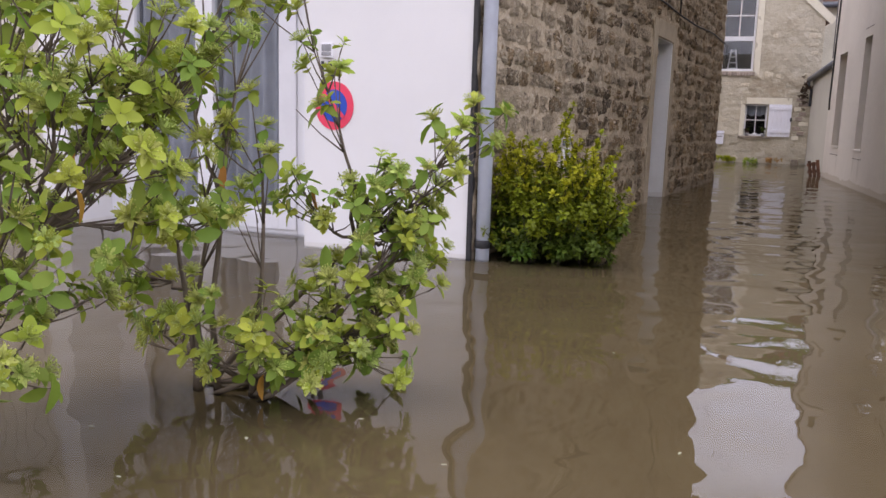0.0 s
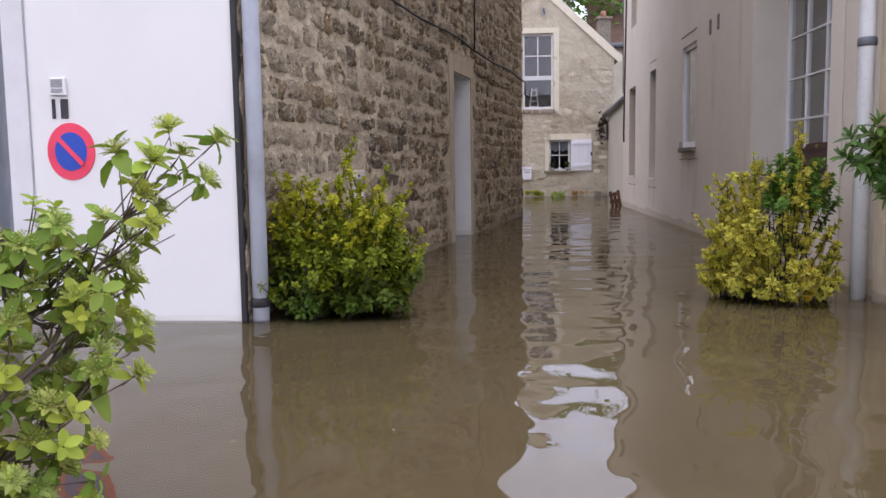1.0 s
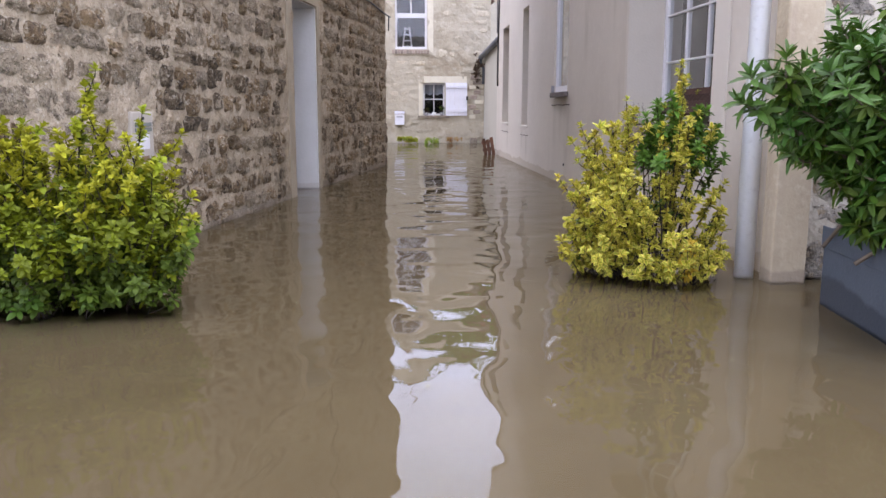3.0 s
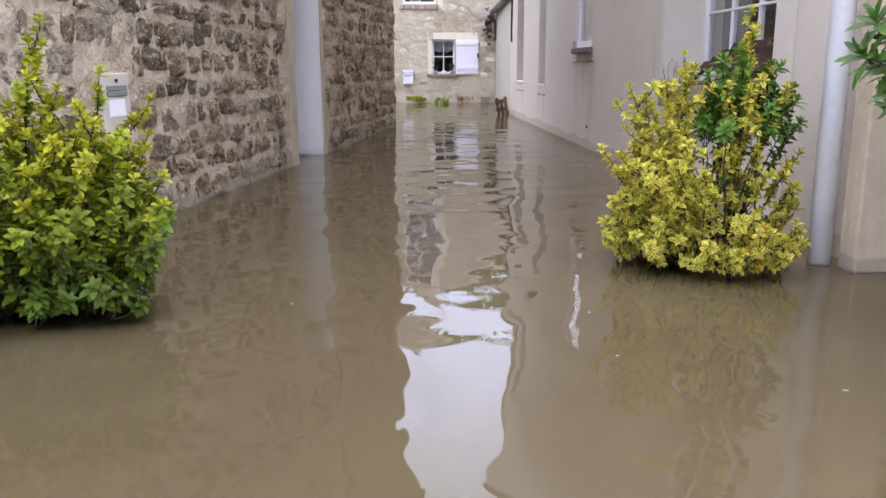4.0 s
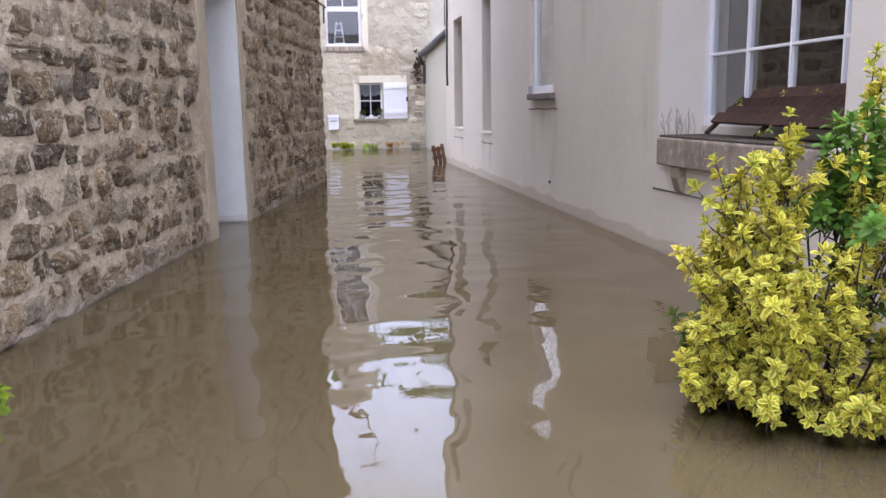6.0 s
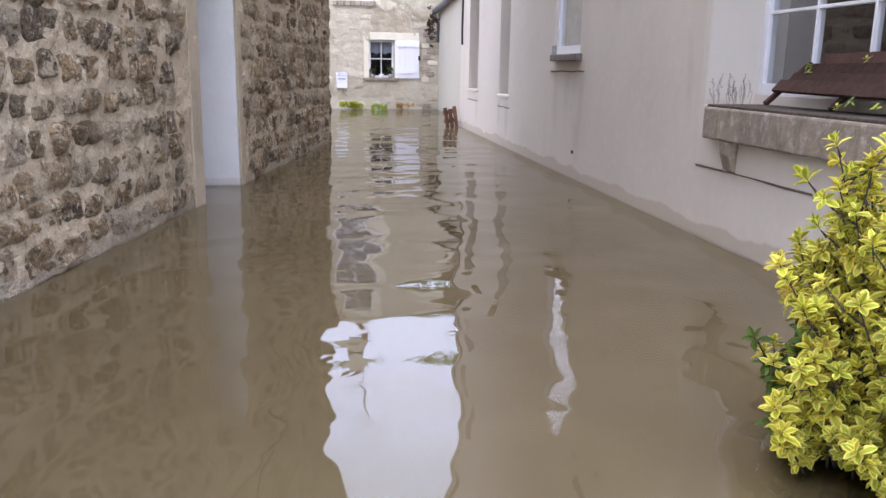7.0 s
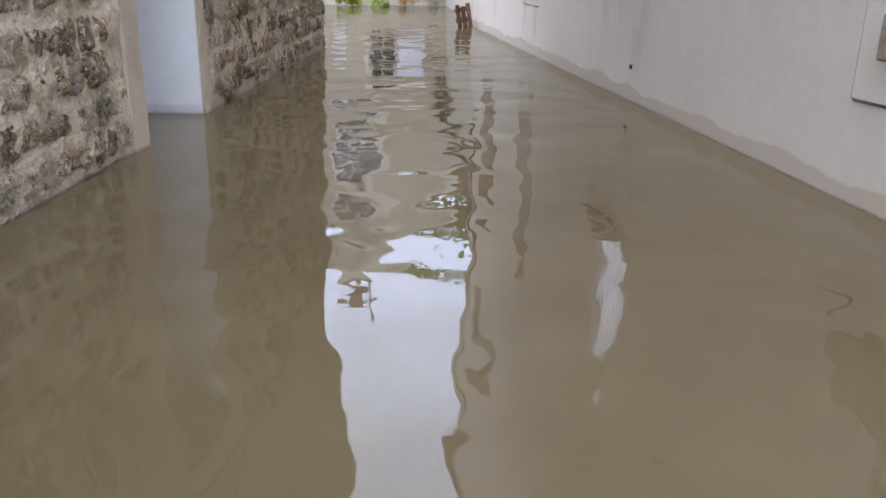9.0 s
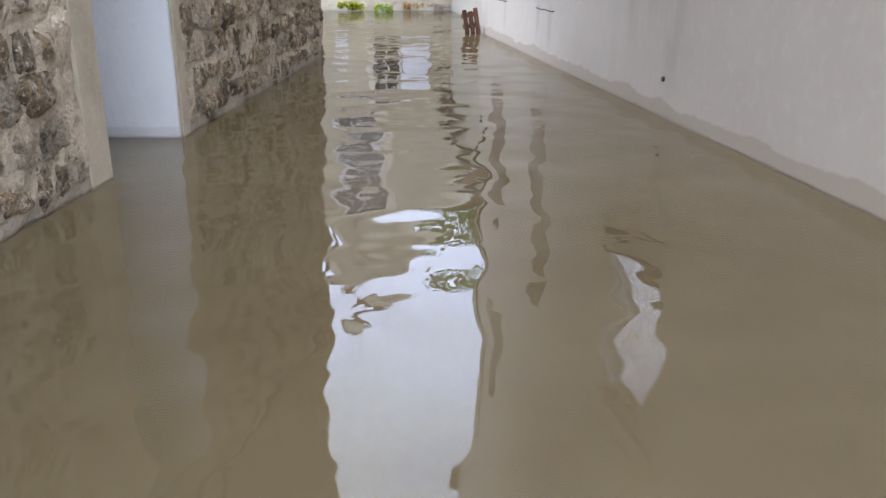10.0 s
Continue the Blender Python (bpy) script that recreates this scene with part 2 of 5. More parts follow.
M_PVC = mat("white_window_frame", (0.74, 0.74, 0.76), 0.4, spots=[(3, (0.66, 0.66, 0.68), 0.45, 0.8)])
M_PIPE = mat("grey_blue_pipe_paint", (0.6, 0.65, 0.76), 0.42, spots=[(2, (0.44, 0.47, 0.55), 0.42, 0.7), (25, (0.56, 0.6, 0.68), 0.55, 0.8)], bump=[(30, 0.001)])
M_PIPE_PALE = mat("pale_zinc_pipe", (0.84, 0.86, 0.9), 0.45, spots=[(2, (0.76, 0.78, 0.83), 0.42, 0.7), (30, (0.66, 0.67, 0.71), 0.55, 0.8)], bump=[(30, 0.001)])
M_ZINC = mat("weathered_zinc", (0.15, 0.16, 0.185), 0.55, 0.3, spots=[(6, (0.1, 0.105, 0.12), 0.4, 0.7)])
M_BLACK = mat("black_rubber", (0.02, 0.02, 0.022), 0.6, spots=[(8, (0.035, 0.033, 0.03), 0.45, 0.7)])
M_DARKLINE = mat("dark_joint", (0.12, 0.1, 0.09), 0.95, spots=[(20, (0.2, 0.17, 0.15), 0.5, 0.7)])
M_TROUGH = mat("weathered_stone_trough", (0.27, 0.22, 0.165), 0.95, spots=[(3, (0.22, 0.18, 0.145), 0.42, 0.62), (18, (0.42, 0.36, 0.3), 0.52, 0.72), (7, (0.15, 0.125, 0.095), 0.57, 0.72), (60, (0.2, 0.165, 0.13), 0.6, 0.75)], bump=[(40, 0.006), (8, 0.012)])
add_streaks(M_TROUGH, (0.14, 0.125, 0.09), 0.7, sx=5, sz=1.2, lo=0.48, hi=0.68)
M_SILL_DARK = mat("dark_weathered_sill_stone", (0.13, 0.11, 0.1), 0.9, spots=[(12, (0.2, 0.17, 0.15), 0.45, 0.7)], bump=[(40, 0.006)])
M_SOIL = mat("dry_soil", (0.06, 0.045, 0.035), 1.0, spots=[(25, (0.1, 0.08, 0.06), 0.45, 0.7)], bump=[(40, 0.02)])
M_BOARD = mat("dark_brown_board", (0.036, 0.02, 0.015), 0.92, spots=[(4, (0.06, 0.033, 0.024), 0.42, 0.7), (30, (0.05, 0.03, 0.026), 0.5, 0.75)], bump=[(25, 0.012), (6, 0.01)], rand=0.4, spec=0.15)
M_PALLET = mat("red_brown_pallet_wood", (0.15, 0.07, 0.042), 0.8, spots=[(6, (0.09, 0.043, 0.03), 0.4, 0.7), (30, (0.27, 0.15, 0.1), 0.5, 0.75)], bump=[(25, 0.004)], rand=0.35)
M_ROOF = mat("brown_roof_tile", (0.2, 0.12, 0.085), 0.9, spots=[(3, (0.14, 0.085, 0.065), 0.4, 0.7), (12, (0.26, 0.18, 0.13), 0.5, 0.75)], bump=[(20, 0.02)])
M_SLATE = mat("grey_slate", (0.16, 0.17, 0.2), 0.6, spots=[(5, (0.11, 0.115, 0.14), 0.4, 0.7)], bump=[(15, 0.01)])
M_PLANTER = mat("blue_grey_planter", (0.066, 0.082, 0.106), 0.65, spots=[(3, (0.052, 0.065, 0.085), 0.42, 0.7), (40, (0.076, 0.092, 0.117), 0.5, 0.8)], bump=[(80, 0.0012)])
add_damp(M_PLANTER, (0.03, 0.037, 0.049), 0.1, 0.9)
M_BARK = mat("grey_brown_twig", (0.12, 0.095, 0.07), 0.9, spots=[(20, (0.14, 0.11, 0.085), 0.4, 0.7)], bump=[(60, 0.003)])
M_TWIG_DARK = mat("dark_twig", (0.035, 0.026, 0.02), 0.9, spots=[(20, (0.06, 0.045, 0.035), 0.4, 0.7)], bump=[(60, 0.003)])
M_SIGN_RED = mat("sign_red", (0.82, 0.06, 0.12), 0.4, spots=[(6, (0.72, 0.05, 0.1), 0.45, 0.8)])
M_SIGN_BLUE = mat("sign_blue", (0.015, 0.07, 0.42), 0.4, spots=[(6, (0.015, 0.055, 0.34), 0.45, 0.8)])
M_NUMBER = mat("dark_enamel", (0.025, 0.025, 0.03), 0.4, spots=[(9, (0.05, 0.05, 0.055), 0.5, 0.8)])
M_GREYBOX = mat("grey_plastic", (0.3, 0.3, 0.31), 0.5, spots=[(12, (0.22, 0.22, 0.23), 0.45, 0.7)])
M_MAILBOX = mat("cream_enamelled_steel", (0.5, 0.455, 0.39), 0.45, spots=[(8, (0.52, 0.48, 0.42), 0.45, 0.75)])
M_SLOT = mat("grey_green_slot_flap", (0.2, 0.22, 0.2), 0.5, spots=[(10, (0.15, 0.165, 0.15), 0.45, 0.7)])
M_PAPER = mat("white_paper_label", (0.78, 0.78, 0.8), 0.7, spots=[(10, (0.7, 0.7, 0.72), 0.5, 0.8)])
M_BRASS = mat("dull_brass", (0.3, 0.2, 0.12), 0.5, 0.4, spots=[(20, (0.2, 0.14, 0.09), 0.45, 0.7)])
M_SHUTTER = mat("white_shutter_paint", (0.78, 0.78, 0.84), 0.6, spots=[(6, (0.7, 0.7, 0.76), 0.5, 0.8)], bump=[(40, 0.001)])
M_CURTAIN = mat("grey_blue_net_curtain", (0.36, 0.37, 0.42), 0.95, spots=[(5, (0.28, 0.29, 0.34), 0.4, 0.75)])
# near-black: the dimness of unlit rooms is put into this colour
M_ROOM_SHADE = mat("interior_shade_colour", (0.035, 0.035, 0.04), 0.95, spots=[(2, (0.06, 0.058, 0.06), 0.4, 0.7)])
M_PLAIN = mat("plain_street_wall", (0.5, 0.47, 0.387), 0.95, spots=[(0.6, (0.42, 0.39, 0.324), 0.4, 0.7), (5, (0.55, 0.52, 0.432), 0.5, 0.8)], bump=[(20, 0.01)])
M_GROUND = mat("silted_ground", (0.1, 0.08, 0.06), 1.0, spots=[(0.5, (0.07, 0.06, 0.045), 0.4, 0.7)], bump=[(4, 0.03)])
M_GLASS = glass_mat("window_glass", (0.82, 0.85, 0.86), 0.08)
M_GLASS_DIM = glass_mat("dull_window_glass", (0.7, 0.73, 0.75), 0.035)
M_GLASS_DOUBLE = glass_mat("double_window_glass", (0.75, 0.78, 0.8), 0.25)
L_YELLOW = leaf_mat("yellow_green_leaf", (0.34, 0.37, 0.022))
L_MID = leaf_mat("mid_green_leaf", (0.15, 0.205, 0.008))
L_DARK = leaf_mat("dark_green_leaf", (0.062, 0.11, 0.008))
L_EDGE = leaf_mat("cream_yellow_leaf_edge", (0.68, 0.575, 0.11))
L_LIME = leaf_mat("lime_green_leaf", (0.28, 0.335, 0.03))
L_HEART = leaf_mat("bright_green_leaf", (0.085, 0.19, 0.021))
L_GOLD = leaf_mat("golden_yellow_leaf", (0.55, 0.38, 0.03))
L_FRESH = leaf_mat("fresh_green_leaf", (0.32, 0.39, 0.05))
L_SHRUB = leaf_mat("shrub_leaf", (0.19, 0.28, 0.04))
L_BUD = leaf_mat("pale_green_bud", (0.47, 0.53, 0.15))
L_DEEP = leaf_mat("deep_green_glossy_leaf", (0.056, 0.13, 0.022), gloss=0.4)
L_FLOWER = leaf_mat("white_blossom", (0.5, 0.52, 0.36), rand=0.1)
L_TREE = leaf_mat("tree_leaf", (0.12, 0.22, 0.04))
L_DEAD = leaf_mat("dead_brown_leaf", (0.085, 0.055, 0.035))
L_WINE = leaf_mat("dark_wine_leaf", (0.06, 0.028, 0.02))
L_OLD = leaf_mat("orange_brown_old_leaf", (0.42, 0.2, 0.04))

# flood water: a smooth rippled surface over an opaque silty body
M_SILT = mat("silty_brown_water_body", (0.138, 0.106, 0.056), 0.9, spots=[(0.55, (0.163, 0.128, 0.07), 0.4, 0.65), (4, (0.163, 0.129, 0.069), 0.5, 0.75)], spec=0.0)
M_WATER = bpy.data.materials.new("flood_water_surface")
M_WATER.use_nodes = True
_n, _l = M_WATER.node_tree.nodes, M_WATER.node_tree.links
_n.remove(_n["Principled BSDF"])
_tc = _n.new("ShaderNodeTexCoord")
_prev = None
for _scale, _dist, _det in ((0.7, 0.02, 0.0), (2.5, 0.0125, 0.0), (5.5, 0.0034, 0.0), (10.0, 0.0007, 0.0)):
    _w = _n.new("ShaderNodeTexNoise")
    _w.inputs["Scale"].default_value = _scale
    _w.inputs["Detail"].default_value = _det
    _w.inputs["Distortion"].default_value = 0.25
    _l.new(_tc.outputs["Object"], _w.inputs["Vector"])
    _b = _n.new("ShaderNodeBump")
    _b.inputs["Distance"].default_value = _dist
    _l.new(_w.outputs[0], _b.inputs["Height"])
    if _prev:
        _l.new(_prev, _b.inputs["Normal"])
    _prev = _b.outputs[0]
_clear = _n.new("ShaderNodeBsdfTransparent")
_gloss = _n.new("ShaderNodeBsdfGlossy")
_gloss.inputs["Roughness"].default_value = 0.008
_fres = _n.new("ShaderNodeFresnel")
_fres.inputs["IOR"].default_value = 1.45
_mix = _n.new("ShaderNodeMixShader")
_l.new(_prev, _gloss.inputs["Normal"])
_l.new(_prev, _fres.inputs["Normal"])
_l.new(_fres.outputs[0], _mix.inputs[0])
_l.new(_clear.outputs[0], _mix.inputs[1])
_l.new(_gloss.outputs[0], _mix.inputs[2])
_l.new(_mix.outputs[0], _n["Material Output"].inputs[0])


# ---------- mesh helpers ----------
def mesh_of(name, bm, materials, smooth=False):
    me = bpy.data.meshes.new(name)
    bm.normal_update()
    bm.to_mesh(me)
    bm.free()
    for m in materials if isinstance(materials, (list, tuple)) else [materials]:
        me.materials.append(m)
    if smooth:
        me.polygons.foreach_set("use_smooth", [True] * len(me.polygons))
    return me


def part(name, bm, material, parent=None, label="", m=None, smooth=False):
    ob = new(name, mesh_of(name, bm, material, smooth) if isinstance(bm, bmesh.types.BMesh) else bm)
    if m is not None:
        ob.matrix_world = m
    if parent:
        ob.parent = parent
    if label:
        ob["label"] = label
    return ob


def thing(name, m, label, category, group="", kind=""):
    ob = new(name)
    ob.empty_display_size = 0.1
    ob.matrix_world = m
    return tagged(ob, label, category, group, kind)


def box(bm, x0, y0, z0, x1, y1, z1, bevel=0.0, mi=0, m=None):
    vs = [bm.verts.new((x, y, z)) for x in (x0, x1) for y in (y0, y1) for z in (z0, z1)]
    fs = [bm.faces.new([vs[i] for i in q]) for q in ((0, 1, 3, 2), (4, 6, 7, 5), (0, 4, 5, 1), (2, 3, 7, 6), (0, 2, 6, 4), (1, 5, 7, 3))]
    for f in fs:
        f.material_index = mi
    if bevel:
        es = list({e for f in fs for e in f.edges})
        r = bmesh.ops.bevel(bm, geom=es, offset=bevel, segments=2, affect="EDGES", profile=0.5)
        vs = list({v for f in r["faces"] for v in f.verts} | {v for v in vs if v.is_valid})
    if m is not None:
        bmesh.ops.transform(bm, matrix=m, verts=[v for v in vs if v.is_valid])
    return bm


def bx(*a, **k):
    return box(bmesh.new(), *a, **k)


def tube(bm, pts, radii, sides=8, mi=0, cap=True):
    pts = [Vector(p) for p in pts]
    if not hasattr(radii, "__len__"):
        radii = [radii] * len(pts)
    rings = []
    for i, p in enumerate(pts):
        d = (pts[min(i + 1, len(pts) - 1)] - pts[max(i - 1, 0)]).normalized()
        a = d.orthogonal().normalized() if i == 0 else (ax - d * ax.dot(d)).normalized()
        ax = a
        b = d.cross(a)
        rings.append([bm.verts.new(p + (a * math.cos(2 * math.pi * k / sides) + b * math.sin(2 * math.pi * k / sides)) * radii[i]) for k in range(sides)])
    for r0, r1 in zip(rings, rings[1:]):
        for k in range(sides):
            f = bm.faces.new((r0[k], r0[(k + 1) % sides], r1[(k + 1) % sides], r1[k]))
            f.material_index = mi
            f.smooth = True
    if cap:
        for r in (rings[0][::-1], rings[-1]):
            bm.faces.new(r).material_index = mi
    return bm


def wall_mesh(y0, y1, z0, z1, thick, openings, step=None, rough=0.0, side=1.0, seed=0):
    """A wall whose face lies in x = 0 and looks to -side*x; y and z run along and up; openings (ya, yb, za, zb) go through it.
    rough: unevenness of the face in metres, on a grid of the given step."""
    ys, zs = {y0, y1}, {z0, z1}
    for a, b, c, d in openings:
        ys |= {a, b}
        zs |= {max(c, z0), min(d, z1)}
    if step:
        for cur, lo, hi in ((ys, y0, y1), (zs, z0, z1)):
            base = sorted(cur)
            for a, b in zip(base, base[1:]):
                k = max(1, int((b - a) / step))
                cur |= {a + (b - a) * i / k for i in range(1, k)}
    ys, zs = sorted(ys), sorted(zs)
    bm = bmesh.new()
    fv, bv = {}, {}

    def solid(i, j):
        if not (0 <= i < len(ys) - 1 and 0 <= j < len(zs) - 1):
            return False
        yc, zc = (ys[i] + ys[i + 1]) / 2, (zs[j] + zs[j + 1]) / 2
        return not any(a < yc < b and c < zc < d for a, b, c, d in openings)

    def vert(cache, i, j, x):
        if (i, j) not in cache:
            dx = 0.0
            if rough and x == 0:
                dx = noise.fractal(Vector((ys[i] * 4.3, zs[j] * 4.3, seed)), 0.8, 2.2, 4) * rough
            cache[i, j] = bm.verts.new((x + dx, ys[i], zs[j]))
        return cache[i, j]

    for i in range(len(ys) - 1):
        for j in range(len(zs) - 1):
            if not solid(i, j):
                continue
            f = [vert(fv, i + a, j + b, 0.0) for a, b in ((0, 0), (1, 0), (1, 1), (0, 1))]
            g = [vert(bv, i + a, j + b, thick * side) for a, b in ((0, 0), (1, 0), (1, 1), (0, 1))]
            bm.faces.new(f)
            bm.faces.new(g[::-1])
            for (di, dj), (p, q) in (((-1, 0), (3, 0)), ((1, 0), (1, 2)), ((0, -1), (0, 1)), ((0, 1), (2, 3))):
                if not solid(i + di, j + dj):
                    bm.faces.new((f[q], f[p], g[p], g[q]))
    bmesh.ops.recalc_face_normals(bm, faces=bm.faces[:])
    return bm


def place_on(parent, ob, m):
    ob.parent = parent
    ob.matrix_basis = m
    return ob

# ---------- large structure ----------
XR = 4.055                                  # face of the long rendered wall
GABLE = pose(0.239, 5.26, 0, 0, 0, -10.0)   # the rubble gable wall: y runs along it, x = 0 is its face
DEEP = -0.55

bm = bmesh.new()
bmesh.ops.create_grid(bm, x_segments=2, y_segments=2, size=600)
ground = tagged(part("ground", bm, M_GROUND, m=pose(0, 0, DEEP)), "silted ground lying under the flood water", "ground", kind="structure")
bm = bmesh.new()
bmesh.ops.create_grid(bm, x_segments=4, y_segments=4, size=600)
water = tagged(part("water", bm, M_WATER), "still silty brown flood water filling the alley", "water", kind="structure")

bm = bmesh.new()
bmesh.ops.create_grid(bm, x_segments=4, y_segments=4, size=600)
tagged(part("water_body", bm, M_SILT, m=pose(0, 0, -0.012)), "opaque silty brown body of the flood water", "water", kind="structure")

# rendered building with its openings
OPEN_R = [(6.97, 8.87, 0.74, 2.8), (11.3, 12.13, 1.06, 2.38), (14.12, 14.68, 0.62, 2.36), (16.22, 17.0, 0.63, 2.29), (16.2, 16.84, 3.4, 4.7)]
wall_east = tagged(part("wall_east", wall_mesh(6.0, 17.85, DEEP, 7.8, 0.45, OPEN_R), M_RENDER, m=pose(XR, 0, 0)), "smooth warm grey rendered house wall with damp foot", "wall", kind="structure")
tagged(part("wall_east_end", bx(XR + 0.46, 6.0, DEEP, XR + 5.0, 6.4, 7.8), M_RENDER), "plain rendered end wall of the house", "wall", kind="structure")
tagged(part("wall_east_back", bx(XR + 0.46, 17.4, DEEP, XR + 5.0, 17.85, 7.8), M_RENDER), "plain rendered back wall of the house", "wall", kind="structure")
tagged(part("roof_east", bx(XR - 0.12, 5.9, 7.81, XR + 5.1, 17.95, 7.95), M_SLATE), "slate roof edge over the rendered wall", "roof", kind="structure")
tagged(part("trim_band", bx(XR - 0.012, 6.74, 0.0, XR - 0.001, 6.968, 6.4, 0.003), M_BAND), "pale painted band beside the tall window", "trim", kind="structure")
tagged(part("trim_reveal", bx(XR - 0.003, 8.862, 0.768, XR + 0.298, 8.869, 2.795), M_BAND), "pale painted window reveal", "trim", kind="structure")
tagged(part("trim_strip", bx(XR - 0.006, 8.872, 0.733, XR - 0.0005, 8.93, 2.9), M_BAND), "pale painted strip beside the tall window", "trim", kind="structure")
tagged(part("trim_panel", bx(XR - 0.006, 6.98, 0.405, XR - 0.0005, 8.93, 0.732), M_BAND), "pale painted panel under the window trough", "trim", kind="structure")
for i, (a, b, z) in enumerate([(11.16, 12.2, 0.91), (11.3, 12.2, 2.52), (14.05, 14.75, 0.47), (14.1, 14.7, 2.5), (16.2, 17.05, 0.47), (7.05, 8.92, 0.4)]):
    bm = bmesh.new()
    tube(bm, [(XR - 0.001, a + (b - a) * k / 6, z + 0.004 * math.sin(k * 2.1 + i)) for k in range(7)], 0.006, 5)
    tagged(part("trim_joint", bm, M_DARKLINE), "thin dark cracked joint in the render", "trim", kind="structure")
tagged(part("trim_joint", tube(bmesh.new(), [(XR - 0.001, 8.936, 0.4), (XR - 0.001, 8.934, 1.4), (XR - 0.001, 8.937, 2.9)], 0.003, 5), M_SURROUND), "thin upright joint beside the painted strip", "trim", kind="structure")
for y in (10.24, 10.6):
    tagged(part("wall_vent", bx(XR - 0.006, y - 0.045, 2.33, XR + 0.02, y + 0.045, 2.5, 0.003), M_DARKLINE), "small dark vent slot in the render", "vent", "wall vents", kind="structure")
bm = bmesh.new()
tube(bm, [(XR - 0.012, 11.38, 0.22), (XR + 0.05, 11.38, 0.225)], 0.016, 10)
tagged(part("weep_pipe", bm, M_BLACK), "short dark weep pipe end low in the render", "pipe", kind="structure")

# rubble gable wall
V_END = 9.85
DOOR_V = (4.96, 5.84, 1.93)
OPEN_L = [(DOOR_V[0], DOOR_V[1], DEEP - 1, DOOR_V[2])]
wall_stone = tagged(part("wall_west", wall_mesh(0.0, V_END, DEEP, 6.6, 0.5, OPEN_L, step=0.06, rough=0.02, side=-1.0), M_MORTAR, m=GABLE), "rubble stone wall in wide sandy lime mortar joints", "wall", kind="structure")
tagged(part("wall_west_end", bx(-5, V_END - 0.5, DEEP, -0.51, V_END, 6.6), M_MORTAR, m=GABLE), "plain mortared end wall", "wall", kind="structure")
tagged(part("roof_west", bx(-5.2, -0.1, 6.61, 0.15, V_END + 0.15, 6.75), M_ROOF, m=GABLE), "tiled roof edge over the stone wall", "roof", kind="structure")
# deep white plastered door recess
va, vb, vz = DOOR_V
rc = thing("door_recess", GABLE @ pose(0, 0, 0), "smooth white plastered reveal of a deep doorway", "door recess", kind="structure")
for nm, a in (("reveal_side", (-0.95, va - 0.02, DEEP, -0.505, va, vz + 0.02)), ("reveal_side", (-0.95, vb, DEEP, -0.505, vb + 0.02, vz + 0.02)), ("reveal_top", (-0.95, va, vz, -0.505, vb, vz + 0.02)),
              ("plaster_side", (-0.5, va + 0.001, DEEP, -0.012, va + 0.012, vz - 0.012)), ("plaster_side", (-0.5, vb - 0.022, DEEP, -0.006, vb - 0.001, vz - 0.012)), ("plaster_top", (-0.5, va + 0.013, vz - 0.012, -0.012, vb - 0.023, vz - 0.001))):
    o = part(nm, bx(*a), M_REVEAL, rc)
door = thing("door_1", GABLE @ pose(-0.9, (va + vb) / 2, DEEP), "closed white painted door deep in a stone wall", "door", kind="structure")
part("door_leaf", bx(-0.03, -0.46, 0.02, 0.03, 0.46, 2.4, 0.004), M_REVEAL, door)
part("door_panel", bx(0.031, -0.34, 1.3, 0.045, 0.34, 2.2, 0.006), M_REVEAL, door)
part("door_handle", tube(bmesh.new(), [(0.03, 0.36, 1.35), (0.08, 0.36, 1.35), (0.085, 0.26, 1.35)], 0.01), M_GREYBOX, door)
sur = thing("trim_door_surround", GABLE @ pose(0, 0, 0), "flat cement surround framing a doorway", "door surround", kind="structure")
part("jamb", bx(-0.01, va - 0.19, DEEP, 0.01, va, 2.12, 0.004), M_SURROUND, sur)
part("jamb", bx(-0.01, vb, DEEP, 0.01, vb + 0.1, 2.12, 0.004), M_SURROUND, sur)
part("lintel", bx(-0.01, va - 0.001, vz, 0.012, vb + 0.001, 2.13, 0.006), M_SURROUND, sur)

# white street facade with its casement window
FY = 5.25
OPEN_F = [(-2.95, -0.96, DEEP - 1, 2.7), (-4.35, -3.17, DEEP - 1, 2.5)]
FAC = pose(0, FY, 0, 0, 0, 90)              # local y runs to -x, local x to +y
tagged(part("wall_south", wall_mesh(-0.215, 7.5, DEEP, 6.6, 0.5, [(-b, -a, c, d) for a, b, c, d in OPEN_F]), M_WHITE, m=FAC), "clean white painted street facade", "wall", kind="structure")
tagged(part("trim_black_joint", bx(0.216, FY - 0.012, DEEP, 0.246, FY + 0.06, 6.5, 0.004), M_BLACK), "black sealed joint at the corner of the white wall", "trim", kind="structure")


def sheet(corners, y):
    """One glass pane, looking to -y."""
    b = bmesh.new()
    b.faces.new([b.verts.new((x, y, z)) for x, z in corners])
    return b


